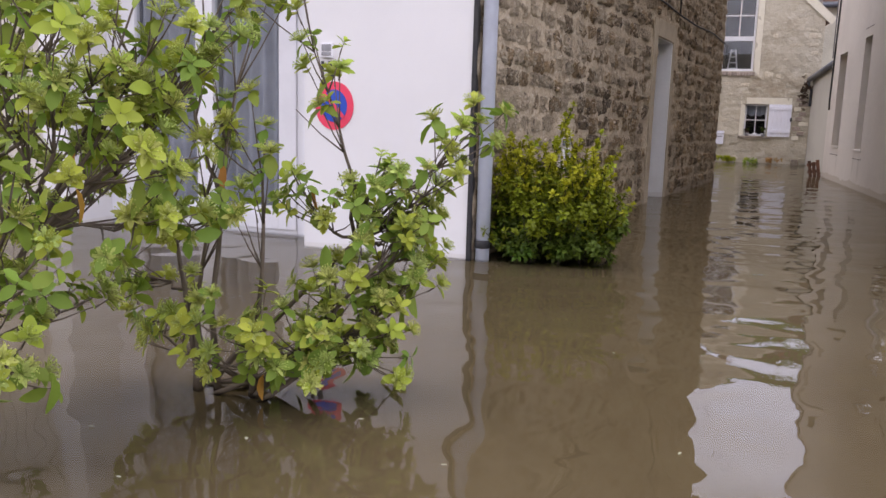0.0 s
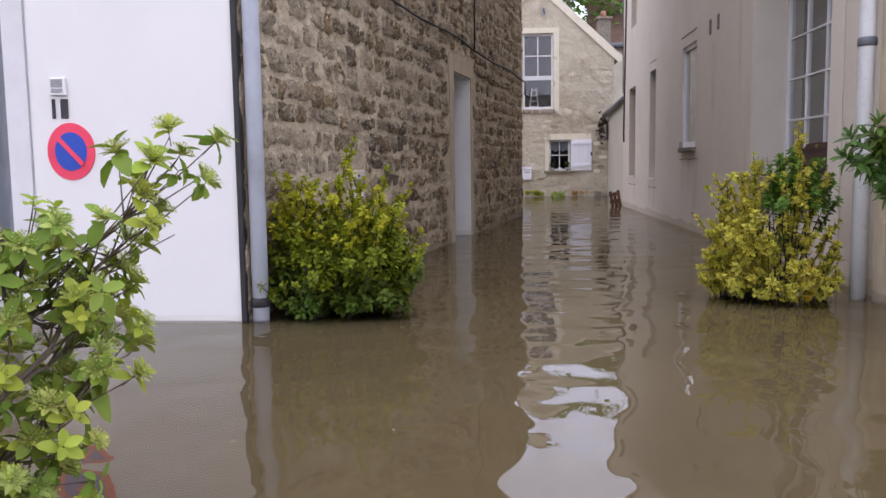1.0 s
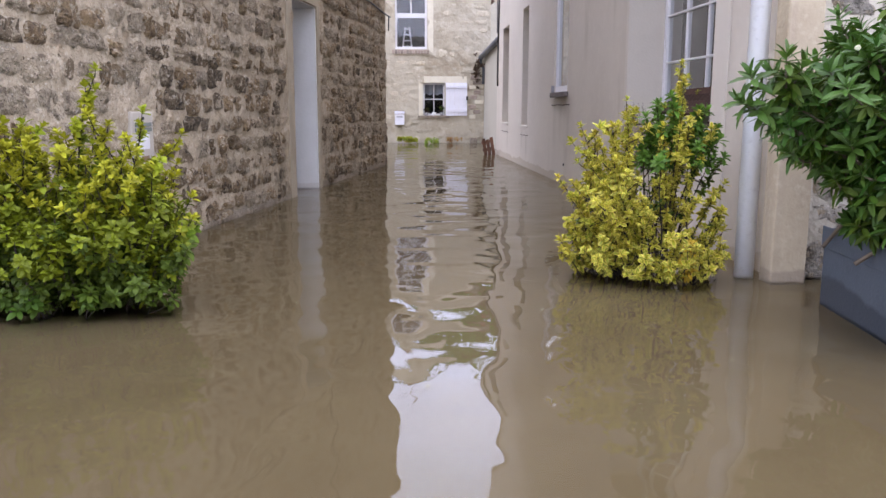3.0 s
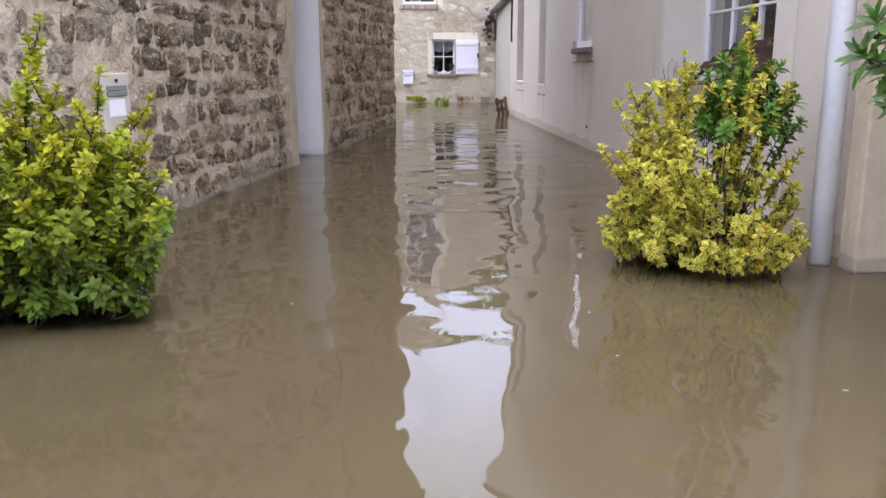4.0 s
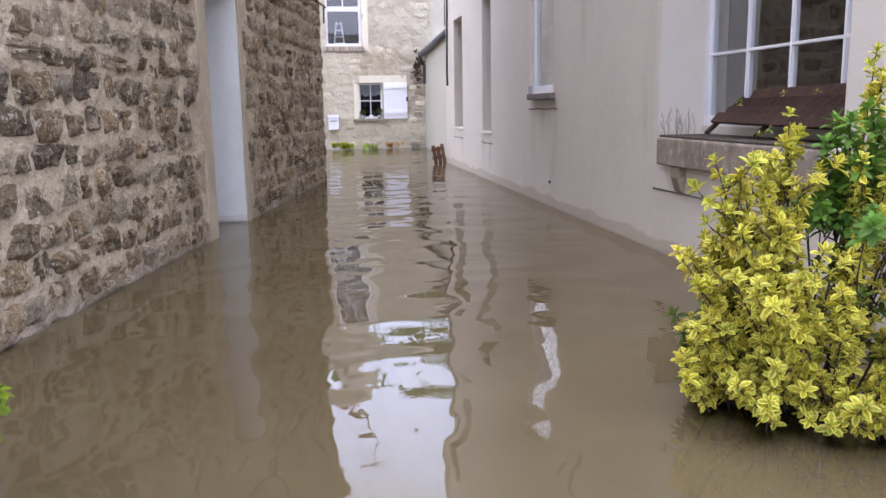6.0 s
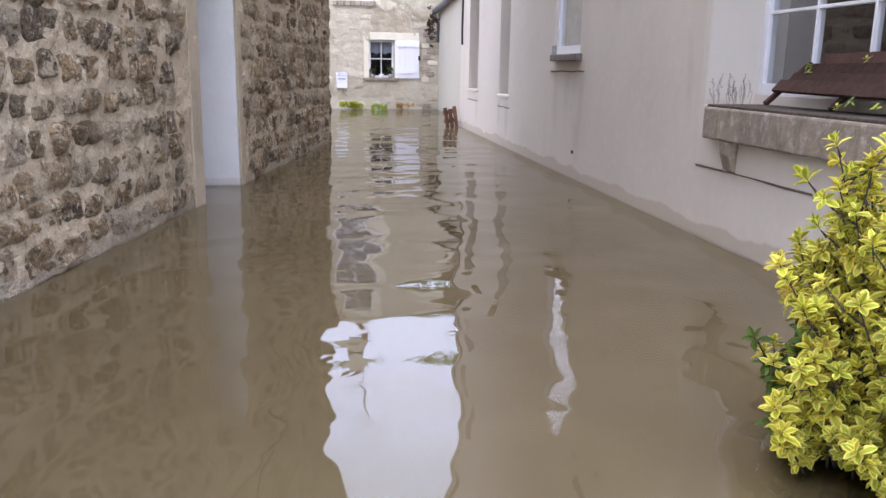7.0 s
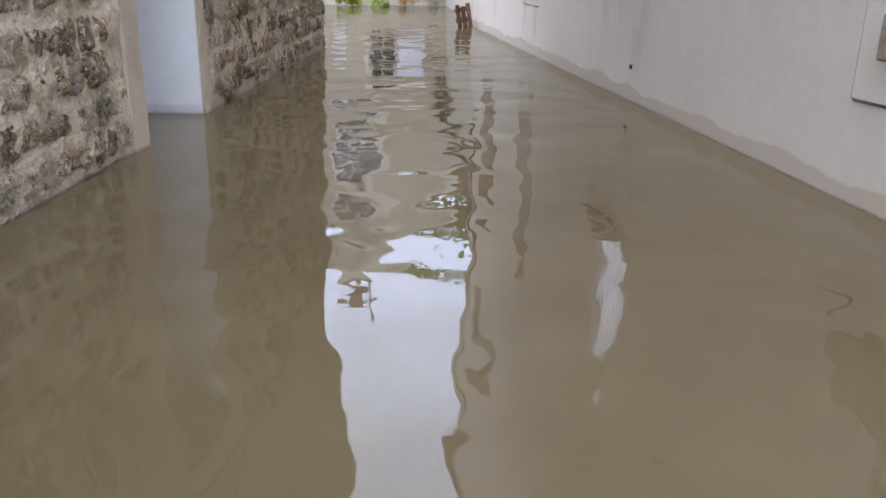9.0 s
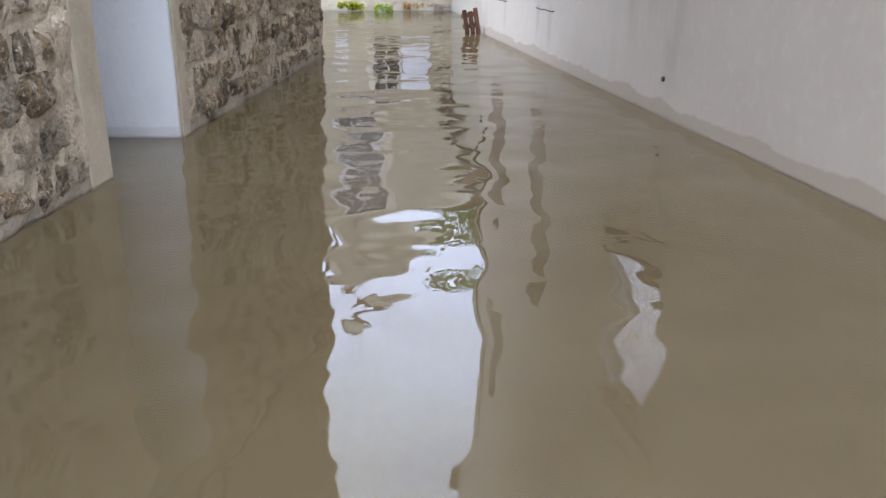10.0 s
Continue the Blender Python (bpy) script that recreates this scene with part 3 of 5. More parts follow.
def casement(name, m, w, h, cols, rows, label, fr=0.06, bar=0.025, depth=0.06, glass=M_GLASS, stile=None):
    """A framed window in its own x-z plane, looking to -y, its foot in the middle of its lower edge."""
    o = thing(name, m, label, "window", kind="structure")
    f = bmesh.new()
    box(f, -w / 2, 0, 0, -w / 2 + fr, depth, h, 0.004)
    box(f, w / 2 - fr, 0, 0, w / 2, depth, h, 0.004)
    box(f, -w / 2 + fr, 0, 0, w / 2 - fr, depth, fr * 1.2, 0.004)
    box(f, -w / 2 + fr, 0, h - fr, w / 2 - fr, depth, h, 0.004)
    part("window_frame", f, M_PVC, o)
    iw, ih = w - 2 * fr, h - 2.2 * fr
    if stile:
        part("stile", bx(-stile / 2, -0.012, fr * 1.2, stile / 2, depth, h - fr, 0.004), M_PVC, o)
    for c in range(1, cols):
        x = -w / 2 + fr + iw * c / cols
        if stile and abs(x) < stile / 2:
            continue
        part("glazing_bar", bx(x - bar / 2, 0.008, fr * 1.2, x + bar / 2, depth - 0.01, h - fr, 0.003), M_PVC, o)
    for r in range(1, rows):
        z = fr * 1.2 + ih * r / rows
        part("glazing_bar", bx(-w / 2 + fr, 0.01, z - bar / 2, w / 2 - fr, depth - 0.012, z + bar / 2, 0.003), M_PVC, o)
    for c in range(cols):
        for r in range(rows):
            x, z = -w / 2 + fr + iw * c / cols, fr * 1.2 + ih * r / rows
            g = part("pane", sheet([(x, z), (x + iw / cols, z), (x + iw / cols, z + ih / rows), (x, z + ih / rows)], depth * 0.45), glass, o)
            g.visible_shadow = False
    return o


def room_behind(m, w, h, d, material=M_ROOM_SHADE):
    """The dark room seen through a window: an open box behind its plane, its dimness put into the wall colour."""
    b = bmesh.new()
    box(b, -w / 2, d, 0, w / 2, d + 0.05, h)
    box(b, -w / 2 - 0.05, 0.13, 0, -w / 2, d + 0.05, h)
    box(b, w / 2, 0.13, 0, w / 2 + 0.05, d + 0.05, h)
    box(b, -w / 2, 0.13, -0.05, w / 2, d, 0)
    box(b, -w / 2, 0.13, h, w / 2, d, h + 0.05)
    return tagged(part("room_wall", b, material, m=m), "near-black walls standing in for the dimness of a room behind a window", "room", kind="structure")


def pleats(w, h, folds, amp, hem=0.0):
    """Hanging cloth with a front and a back sheet, 3 mm apart."""
    b = bmesh.new()
    n = folds * 8
    for y0, flip in ((0.0, False), (0.003, True)):
        rows = [[b.verts.new((-w / 2 + w * i / n, y0 + amp * math.sin(i * 2 * math.pi / 8) + 0.3 * amp * math.sin(i * 0.9), z + (hem * math.sin(i * 0.4) if z == 0 else 0))) for i in range(n + 1)] for z in (0, h)]
        for i in range(n):
            q = (rows[0][i], rows[0][i + 1], rows[1][i + 1], rows[1][i])
            b.faces.new(q[::-1] if flip else q).smooth = True
    return b


def curtain(m, w, h, folds, material=M_CURTAIN):
    return tagged(part("curtain", pleats(w, h, folds, 0.04), material, m=m), "grey-blue net curtain hanging in folds behind glass", "curtain", "net curtains")


casement("door_3", pose(-2.037, FY + 0.46, 0.03), 1.55, 2.5, 2, 1, "tall white two-leaf glazed door with net curtains", fr=0.145, stile=0.15, depth=0.07)
side = thing("trim_door_frame", pose(0, FY + 0.475, 0), "white fixed frame and panels round a glazed door", "door frame", kind="structure")
for a in ((-2.948, 0, DEEP, -2.813, 0.05, 2.53), (-1.261, 0, DEEP, -0.962, 0.05, 2.53), (-2.948, 0, 2.531, -0.962, 0.05, 2.698)):
    part("frame_board", bx(*a, bevel=0.004), M_PVC, side)
part("kick_panel", bx(-2.812, 0, DEEP, -1.262, 0.05, 0.029, 0.003), M_PVC, side)
room_behind(pose(-2.037, FY + 0.56, 0.0), 1.7, 2.6, 1.2)
curtain(pose(-2.4, FY + 0.6, 0.1), 0.66, 2.4, 6)
curtain(pose(-1.68, FY + 0.6, 0.1), 0.66, 2.4, 6)
sd = thing("door_2", pose(-3.76, FY + 0.1, DEEP), "closed white boarded house door", "door", kind="structure")
for i in range(8):
    part("board", bx(-0.585 + i * 0.146, 0, 0, -0.585 + i * 0.146 + 0.14, 0.05, 3.04, 0.006), M_BAND, sd)

# windows of the rendered wall (they look to -x)
TURN_E = pose(0, 0, 0, 0, 0, -90)
casement("window_2", pose(XR + 0.3, 7.92, 0.8) @ TURN_E, 1.9, 2.0, 4, 5, "tall white small-paned window in a deep reveal", fr=0.052, bar=0.018, glass=M_GLASS_DOUBLE)
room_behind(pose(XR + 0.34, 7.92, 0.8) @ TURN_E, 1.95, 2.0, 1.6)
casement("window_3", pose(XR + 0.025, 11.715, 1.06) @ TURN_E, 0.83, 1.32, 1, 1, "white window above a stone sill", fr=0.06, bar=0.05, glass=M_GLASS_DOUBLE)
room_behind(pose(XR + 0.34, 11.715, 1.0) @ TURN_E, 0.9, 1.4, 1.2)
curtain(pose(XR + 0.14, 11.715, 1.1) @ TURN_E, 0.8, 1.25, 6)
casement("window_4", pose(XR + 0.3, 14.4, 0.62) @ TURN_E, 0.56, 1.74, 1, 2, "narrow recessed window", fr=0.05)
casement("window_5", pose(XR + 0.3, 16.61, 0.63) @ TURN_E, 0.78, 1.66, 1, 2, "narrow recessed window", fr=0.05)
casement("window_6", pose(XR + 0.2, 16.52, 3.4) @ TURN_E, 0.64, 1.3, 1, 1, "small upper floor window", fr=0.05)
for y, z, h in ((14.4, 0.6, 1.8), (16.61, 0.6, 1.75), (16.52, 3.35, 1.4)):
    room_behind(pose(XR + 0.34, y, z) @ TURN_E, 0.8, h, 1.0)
tagged(part("window_sill", bx(XR - 0.06, 11.24, 1.0, XR + 0.024, 12.06, 1.058, 0.008), M_SILL_DARK), "dark weathered stone window sill", "window sill", kind="structure")
tagged(part("window_sill", bx(XR + 0.289, 6.972, 0.7405, XR + 0.44, 8.868, 0.7995, 0.003), M_BAND), "pale painted sill under the tall window", "window sill", kind="structure")
tagged(part("window_sill", bx(XR - 0.02, 14.08, 0.585, XR + 0.28, 14.72, 0.618, 0.006), M_BAND), "pale painted window sill", "window sill", kind="structure")
tagged(part("window_sill", bx(XR - 0.02, 16.18, 0.595, XR + 0.28, 17.04, 0.628, 0.006), M_BAND), "pale painted window sill", "window sill", kind="structure")

tagged(part("shutter_catch", bx(XR - 0.05, 12.0, 1.0585, XR - 0.012, 12.035, 1.14, 0.006), M_GREYBOX), "small grey shutter catch standing on a window sill", "catch")

# corner pillar, garden wall
tagged(part("trim_pillar", bx(3.97, 5.86, DEEP, 4.15, 5.995, 6.4, 0.01), M_PILLAR), "beige dressed corner stone strip beside a downpipe", "pillar", kind="structure")
GARDEN = pose(4.151, 5.98, 0, 0, 0, -90)     # local y runs to +x, face looks to -y
wall_garden = tagged(part("wall_garden", wall_mesh(0.0, 5.0, DEEP, 3.2, 0.4, [], step=0.15, rough=0.02, side=-1.0), M_GARDEN, m=GARDEN), "pale rubble garden wall", "wall", kind="structure")

# street behind the camera
tagged(part("wall_street", bx(-14, -9.4, DEEP, 14, -9, 5.5), M_PLAIN), "plain house wall across the street", "wall", kind="structure")

# unseen walls, added to cut sky light on the far rendered wall
tagged(part("wall_sky_block", bx(-7.0, 23.6, DEEP, 0.41, 24.0, 5.2), M_PLAIN), "unseen plain wall added behind the gable to block low sky light", "wall", kind="structure")
tagged(part("wall_sky_block_side", bx(-7.4, 14.6, DEEP, -7.001, 24.0, 5.2), M_PLAIN), "unseen plain side wall added to block low sky light", "wall", kind="structure")

# annex between the rendered house and the far house
bm = bmesh.new()
vs = [bm.verts.new(v) for v in ((4.24, 17.86, DEEP), (4.4, 23.39, DEEP), (4.4, 23.39, 2.2), (4.24, 17.86, 2.3), (6.4, 17.86, DEEP), (6.4, 23.39, DEEP), (6.4, 23.39, 2.2), (6.4, 17.86, 2.3))]
for q in ((0, 1, 2, 3), (4, 7, 6, 5), (0, 3, 7, 4), (1, 5, 6, 2), (3, 2, 6, 7), (0, 4, 5, 1)):
    bm.faces.new([vs[i] for i in q])
bmesh.ops.recalc_face_normals(bm, faces=bm.faces[:])
tagged(part("wall_annex", bm, M_ANNEX), "low whitewashed annex wall", "wall", kind="structure")
an = thing("roof_annex", pose(0, 0, 0), "sloping slate roof of the annex with a zinc gutter", "roof", kind="structure")
bm = bmesh.new()
vs = [bm.verts.new(v) for v in ((4.22, 17.86, 2.32), (4.31, 23.38, 2.22), (6.4, 23.38, 3.7), (6.4, 17.86, 3.8))]
bm.faces.new(vs)
bmesh.ops.solidify(bm, geom=bm.faces[:], thickness=-0.06)
part("roof_slope", bm, M_SLATE, an)
part("gutter", tube(bmesh.new(), [(4.2, 17.86, 2.3), (4.29, 23.3, 2.17)], 0.065, 10), M_ZINC, an)
part("gutter_outlet", tube(bmesh.new(), [(4.27, 23.15, 2.13), (4.29, 23.2, 2.0), (4.37, 23.25, 1.9), (4.37, 23.25, 1.5)], 0.04, 8), M_ZINC, an)

# far house
HY = 23.4
HX0, HX1, RX, RZ, EZ = 0.42, 4.56, 2.49, 5.72, 3.8
OPEN_H = [(2.1, 2.92, 2.38, 4.4), (2.82, 3.38, 0.7, 1.53)]
house = thing("far_house", pose(0, 0, 0), "old limewashed stone house with a steep gable", "house")
FACE_H = pose(0, HY, 0, 0, 0, 90)
bm = wall_mesh(-HX1, -HX0, DEEP, EZ - 0.02, 0.4, [(-b, -a, c, min(d, EZ)) for a, b, c, d in OPEN_H], step=0.2, rough=0.035)
hwall = part("gable_wall", bm, M_HOUSE, house, m=FACE_H)
# upper gable with the top of the big window left open
bm = bmesh.new()
def gable_piece(pts):
    a = [bm.verts.new((x, HY, z)) for x, z in pts]
    b = [bm.verts.new((x, HY + 0.4, z)) for x, z in pts]
    bm.faces.new(a)
    bm.faces.new(b[::-1])
    for k in range(len(pts)):
        bm.faces.new((a[k - 1], a[k], b[k], b[k - 1]))
roofz = lambda x: RZ - abs(x - RX) * (RZ - EZ) / (HX1 - RX)
gable_piece([(HX0, EZ - 0.02), (2.1, EZ - 0.02), (2.1, roofz(2.1))])
gable_piece([(2.92, EZ - 0.02), (HX1, EZ - 0.02), (2.92, roofz(2.92))])
gable_piece([(2.1, 4.4), (2.92, 4.4), (2.92, roofz(2.92)), (RX, RZ), (2.1, roofz(2.1))])
bmesh.ops.recalc_face_normals(bm, faces=bm.faces[:])
part("gable_top", bm, M_HOUSE, house)
part("side_wall", bx(HX1 - 0.4, HY + 0.401, DEEP, HX1, HY + 7, EZ), M_HOUSE, house)
part("side_wall", bx(HX0, HY + 0.401, DEEP, HX0 + 0.4, HY + 7, EZ), M_HOUSE, house)
for s in (-1, 1):
    bm = bmesh.new()
    ex = RX + s * (HX1 - RX + 0.2)
    ez = EZ - 0.2 * (RZ - EZ) / (HX1 - RX)
    vs = [bm.verts.new(v) for v in ((RX, HY + 0.02, RZ + 0.09), (ex, HY + 0.02, ez + 0.09), (ex, HY + 7.2, ez + 0.09), (RX, HY + 7.2, RZ + 0.09))]
    bm.faces.new(vs)
    bmesh.ops.solidify(bm, geom=bm.faces[:], thickness=0.07)
    part("roof", bm, M_ROOF, house, "brown tiled roof slope")
    bm = bmesh.new()
    d = Vector((ex - RX, 0, ez - RZ)).normalized()
    u = Vector((-d.z, 0, d.x)) * (1 if s > 0 else -1)
    a, b = Vector((RX, HY - 0.05, RZ + 0.02)), Vector((ex, HY - 0.05, ez + 0.02))
    vs = [bm.verts.new(p + u * k + Vector((0, y, 0))) for p in (a, b) for k in (-0.1, 0.09) for y in (0, 0.06)]
    for q in ((0, 1, 3, 2), (4, 6, 7, 5), (0, 4, 5, 1), (2, 3, 7, 6), (0, 2, 6, 4), (1, 5, 7, 3)):
        bm.faces.new([vs[i] for i in q])
    bmesh.ops.recalc_face_normals(bm, faces=bm.faces[:])
    part("verge", bm, M_HOUSE_TRIM, house, "pale mortared roof verge")
bm = bmesh.new()
box(bm, 2.93, HY - 0.012, 2.3, 3.08, HY + 0.05, 4.55, 0.004)
box(bm, 2.0, HY - 0.012, 4.41, 2.929, HY + 0.05, 4.55, 0.004)
part("window_surround", bm, M_HOUSE_TRIM, house)
bm = bmesh.new()
box(bm, 2.7, HY - 0.012, 0.7, 2.815, HY + 0.05, 1.7, 0.004)
box(bm, 2.816, HY - 0.012, 1.535, 3.95, HY + 0.03, 1.7, 0.004)
part("window_surround", bm, M_HOUSE_TRIM, house)
part("window_sill", bx(2.68, HY - 0.07, 0.64, 3.5, HY + 0.06, 0.69, 0.006), M_TROUGH, house)
for i in range(13):
    part("sill_brick", bx(2.02 + i * 0.074, HY - 0.05, 2.26, 2.02 + i * 0.074 + 0.062, HY + 0.1, 2.36, 0.006), M_SILL_BRICK, house)
quoin_rng = random.Random(4)
for k in range(9):
    z0 = 0.62 + k * 0.125
    w0 = 4.03 + (0.1 if k % 2 else 0.0) + quoin_rng.uniform(-0.03, 0.03)
    part("quoin", bx(w0, HY - 0.028, z0, w0 + quoin_rng.uniform(0.16, 0.24), HY + 0.05, z0 + 0.1, 0.012), M_SILL_BRICK if k % 3 else M_HOUSE_TRIM, house)
casement("window_7", pose(2.51, HY + 0.08, 3.22), 0.82, 1.18, 2, 2, "white upper window with small panes", fr=0.05, bar=0.03, glass=M_GLASS)
casement("window_8", pose(2.51, HY + 0.08, 2.38), 0.82, 0.84, 1, 1, "white fixed lower window pane", fr=0.055, glass=M_GLASS)
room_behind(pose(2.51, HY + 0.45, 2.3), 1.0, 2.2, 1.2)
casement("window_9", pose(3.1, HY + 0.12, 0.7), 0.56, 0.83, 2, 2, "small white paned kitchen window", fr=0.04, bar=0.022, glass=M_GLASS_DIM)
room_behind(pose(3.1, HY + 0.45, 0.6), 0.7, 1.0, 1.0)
tagged(part("valance", pleats(0.48, 0.27, 5, 0.008, 0.02), M_CURTAIN, m=pose(3.1, HY + 0.2, 1.24)), "short white net valance behind a far window", "curtain")
# shutter leaf, folded back against the wall
sh = thing("shutter", pose(3.4, HY - 0.055, 0.695), "open white boarded shutter on a far house", "shutter")
for i in range(5):
    part("board", bx(i * 0.112, 0, 0, i * 0.112 + 0.109, 0.03, 0.84, 0.003), M_SHUTTER, sh)
for z in (0.1, 0.7):
    part("batten", bx(0.01, -0.022, z, 0.55, -0.001, z + 0.085, 0.004), M_SHUTTER, sh)
part("latch", bx(0.53, -0.035, 0.4, 0.575, -0.002, 0.5, 0.004), M_BLACK, sh, "black iron shutter latch")
# chimney with cowl and aerial
ch = thing("chimney", pose(2.5, HY + 0.8, RZ - 0.1), "rendered chimney with a round cowl", "chimney")
part("stack", bx(-0.26, -0.22, 0, 0.26, 0.22, 0.75, 0.015), M_HOUSE_TRIM, ch)
part("cap", bx(-0.31, -0.27, 0.751, 0.31, 0.27, 0.82, 0.01), M_TROUGH, ch)
part("pot", tube(bmesh.new(), [(0, 0, 0.82), (0, 0, 1.1)], [0.12, 0.1], 14), M_BRICK, ch)
part("cowl", tube(bmesh.new(), [(0, 0, 1.15), (0, 0, 1.17), (0, 0, 1.26)], [0.2, 0.21, 0.03], 16), M_ZINC, ch)
ae = thing("television_aerial", pose(2.72, HY + 0.8, RZ + 0.72), "thin metal roof aerial", "aerial")
part("mast", tube(bmesh.new(), [(0, 0, 0), (0, 0, 1.5)], 0.015, 6), M_ZINC, ae)
for zz, ln in ((1.45, 1.1), (1.1, 0.9)):
    part("boom", tube(bmesh.new(), [(-ln / 2, 0, zz), (ln / 2, 0, zz)], 0.01, 6), M_ZINC, ae)
    for k in range(7):
        xx = -ln / 2 + 0.03 + k * (ln - 0.06) / 6
        part("element", tube(bmesh.new(), [(xx, -0.2, zz), (xx, 0.2, zz + 0.005)], 0.006, 5), M_ZINC, ae)
vent = thing("gable_ornament", pose(2.66, HY - 0.03, 4.96), "small dark iron ornament high on a gable", "ornament")
part("plate", bx(-0.06, 0, -0.1, 0.06, 0.029, 0.12, 0.01), M_GREYBOX, vent)
part("hook", tube(bmesh.new(), [(0, 0, 0.05), (0, -0.08, 0.07), (0.02, -0.1, -0.06)], 0.015, 6), M_BLACK, vent)

# roofs and house behind
hb = thing("back_house", pose(6.3, 29.0, 0), "brown-roofed house behind the gable", "house")
part("wall", bx(-1.6, 0, DEEP, 4, 6, 4.8), M_PLAIN, hb)
bm = bmesh.new()
vs = [bm.verts.new(v) for v in ((-1.8, -0.2, 4.75), (4.2, -0.2, 4.75), (4.2, 3, 7.2), (-1.8, 3, 7.2))]
bm.faces.new(vs)
bmesh.ops.solidify(bm, geom=bm.faces[:], thickness=-0.12)
part("roof", bm, M_ROOF, hb)
part("eaves_gutter", tube(bmesh.new(), [(-1.85, -0.28, 4.78), (4.2, -0.28, 4.78)], 0.09, 8), M_ZINC, hb)
bc = thing("brick_chimney", pose(4.62, 26.6, 3.9), "narrow weathered stone chimney", "chimney")
part("stack", bx(-0.2, -0.2, -1.5, 0.2, 0.2, 1.35, 0.02), M_GARDEN_STONE, bc)
part("cap", bx(-0.25, -0.25, 1.351, 0.25, 0.25, 1.42, 0.01), M_TROUGH, bc)
part("pot", tube(bmesh.new(), [(0, 0, 1.42), (0, 0, 1.62)], [0.09, 0.08], 10), M_BRICK, bc)

# ---------- downpipes and cables ----------
def downpipe(x, y, r, z1, material, label, collars, zbase=DEEP):
    o = thing("downpipe", pose(x, y, 0), label, "downpipe", "downpipes")
    part("pipe", tube(bmesh.new(), [(0, 0, zbase), (0, 0, z1)], r, 18), material, o)
    for z, m2 in collars:
        part("collar", tube(bmesh.new(), [(0, 0, z), (0, 0, z + 0.012), (0, 0, z + 0.045), (0, 0, z + 0.055)], [r + 0.002, r + 0.007, r + 0.007, r + 0.002], 18), m2, o)
    for z in (0.9, 2.6):
        part("bracket", bx(-0.01, 0, z, 0.01, r + 0.04, z + 0.025), M_ZINC, o)
    return o


downpipe(0.315, 5.29, 0.047, 6.5, M_PIPE, "pale blue-grey painted downpipe at a wall corner", [(0.075, M_BLACK), (2.05, M_PIPE)])
downpipe(3.915, 6.05, 0.05, 6.5, M_PIPE_PALE, "pale grey downpipe beside a corner stone", [(1.55, M_ZINC)])
downpipe(XR + 0.04, 17.95, 0.045, 6.5, M_ZINC, "dark zinc downpipe at the far wall corner", [(3.0, M_ZINC)], 2.3)


def cable(pts, r, m, label):
    o = bmesh.new()
    tube(o, pts, r, 6)
    return tagged(part("cable", o, M_BLACK, m=m), label, "cable", "wall cables")


cable([(0.03 + 0.008 * math.sin(k * 1.7), 0.6 + k * 0.5, 2.3 + 0.02 * math.sin(k * 0.9)) for k in range(20)] + [(0.06, V_END - 0.03, 2.26), (0.05, V_END - 0.01, 2.05)], 0.011, GABLE, "black cable strung along the stone wall")
cable([(0.035, 5.95, 2.3), (0.035, 5.97, 2.8), (0.035, 5.96, 6.5)], 0.011, GABLE, "black cable climbing the stone wall")
cable([(XR - 0.012, 17.5, 6.5), (XR - 0.012, 17.45, 4.0), (XR - 0.014, 17.6, 2.2), (XR - 0.014, 17.66, 1.5), (XR - 0.014, 17.62, 1.3)], 0.018, None, "thick black cable hanging down the rendered wall")

# ---------- things on the walls ----------
sg = thing("no_parking_sign", pose(-0.737, FY, 0.972), "round red and blue no-parking sign on white wall", "sign")


def disc(r, y0, y1, seg=48):
    b = bmesh.new()
    tube(b, [(0, y0, 0), (0, y1, 0)], r, seg)
    bmesh.ops.transform(b, matrix=Matrix.Diagonal((0.885, 1, 1.02, 1)), verts=b.verts[:])
    return b


part("rim", disc(0.158, -0.006, -0.0005), M_SIGN_RED, sg, "red sign plate")
part("field", disc(0.106, -0.0095, -0.0061), M_SIGN_BLUE, sg, "blue sign field")
part("slash", bx(-0.102, -0.0125, -0.013, 0.102, -0.0096, 0.013, m=pose(0, 0, 0, 0, 47, 0)), M_SIGN_RED, sg, "red diagonal bar")
bl = thing("doorbell", pose(-0.79, FY, 1.335), "small grey and white doorbell box", "doorbell")
part("housing", bx(-0.046, -0.022, -0.05, 0.046, -0.0005, 0.05, 0.006), M_PVC, bl)
part("button_plate", bx(-0.034, -0.026, -0.005, 0.034, -0.0225, 0.04, 0.002), M_GREYBOX, bl)
part("name_strip", bx(-0.034, -0.026, -0.034, 0.034, -0.0225, -0.012, 0.002), M_GREYBOX, bl)
nb = thing("number_plate_bars", pose(-0.785, FY, 1.212), "two dark upright bars fixed under a doorbell", "house sign")
part("bar", bx(-0.05, -0.008, -0.055, -0.03, -0.0005, 0.055, 0.002), M_NUMBER, nb)
part("bar", bx(0.0, -0.008, -0.055, 0.045, -0.0005, 0.055, 0.004), M_NUMBER, nb)

mb = thing("wall_letterbox", GABLE @ pose(0.014, 1.785, 0.672), "cream steel letterbox set in a stone wall", "letterbox")
part("face", bx(-0.05, -0.135, -0.165, 0.012, 0.135, 0.165, 0.008), M_MAILBOX, mb)
part("slot", bx(0.0125, -0.1, 0.045, 0.02, 0.1, 0.07, 0.002), M_SLOT, mb, "grey-green letter flap")
part("slot", bx(0.0125, -0.1, 0.075, 0.02, 0.1, 0.1, 0.002), M_SLOT, mb, "grey-green letter flap")
part("label_card", bx(0.0125, -0.085, -0.06, 0.0145, 0.075, 0.03), M_PAPER, mb, "white paper card")
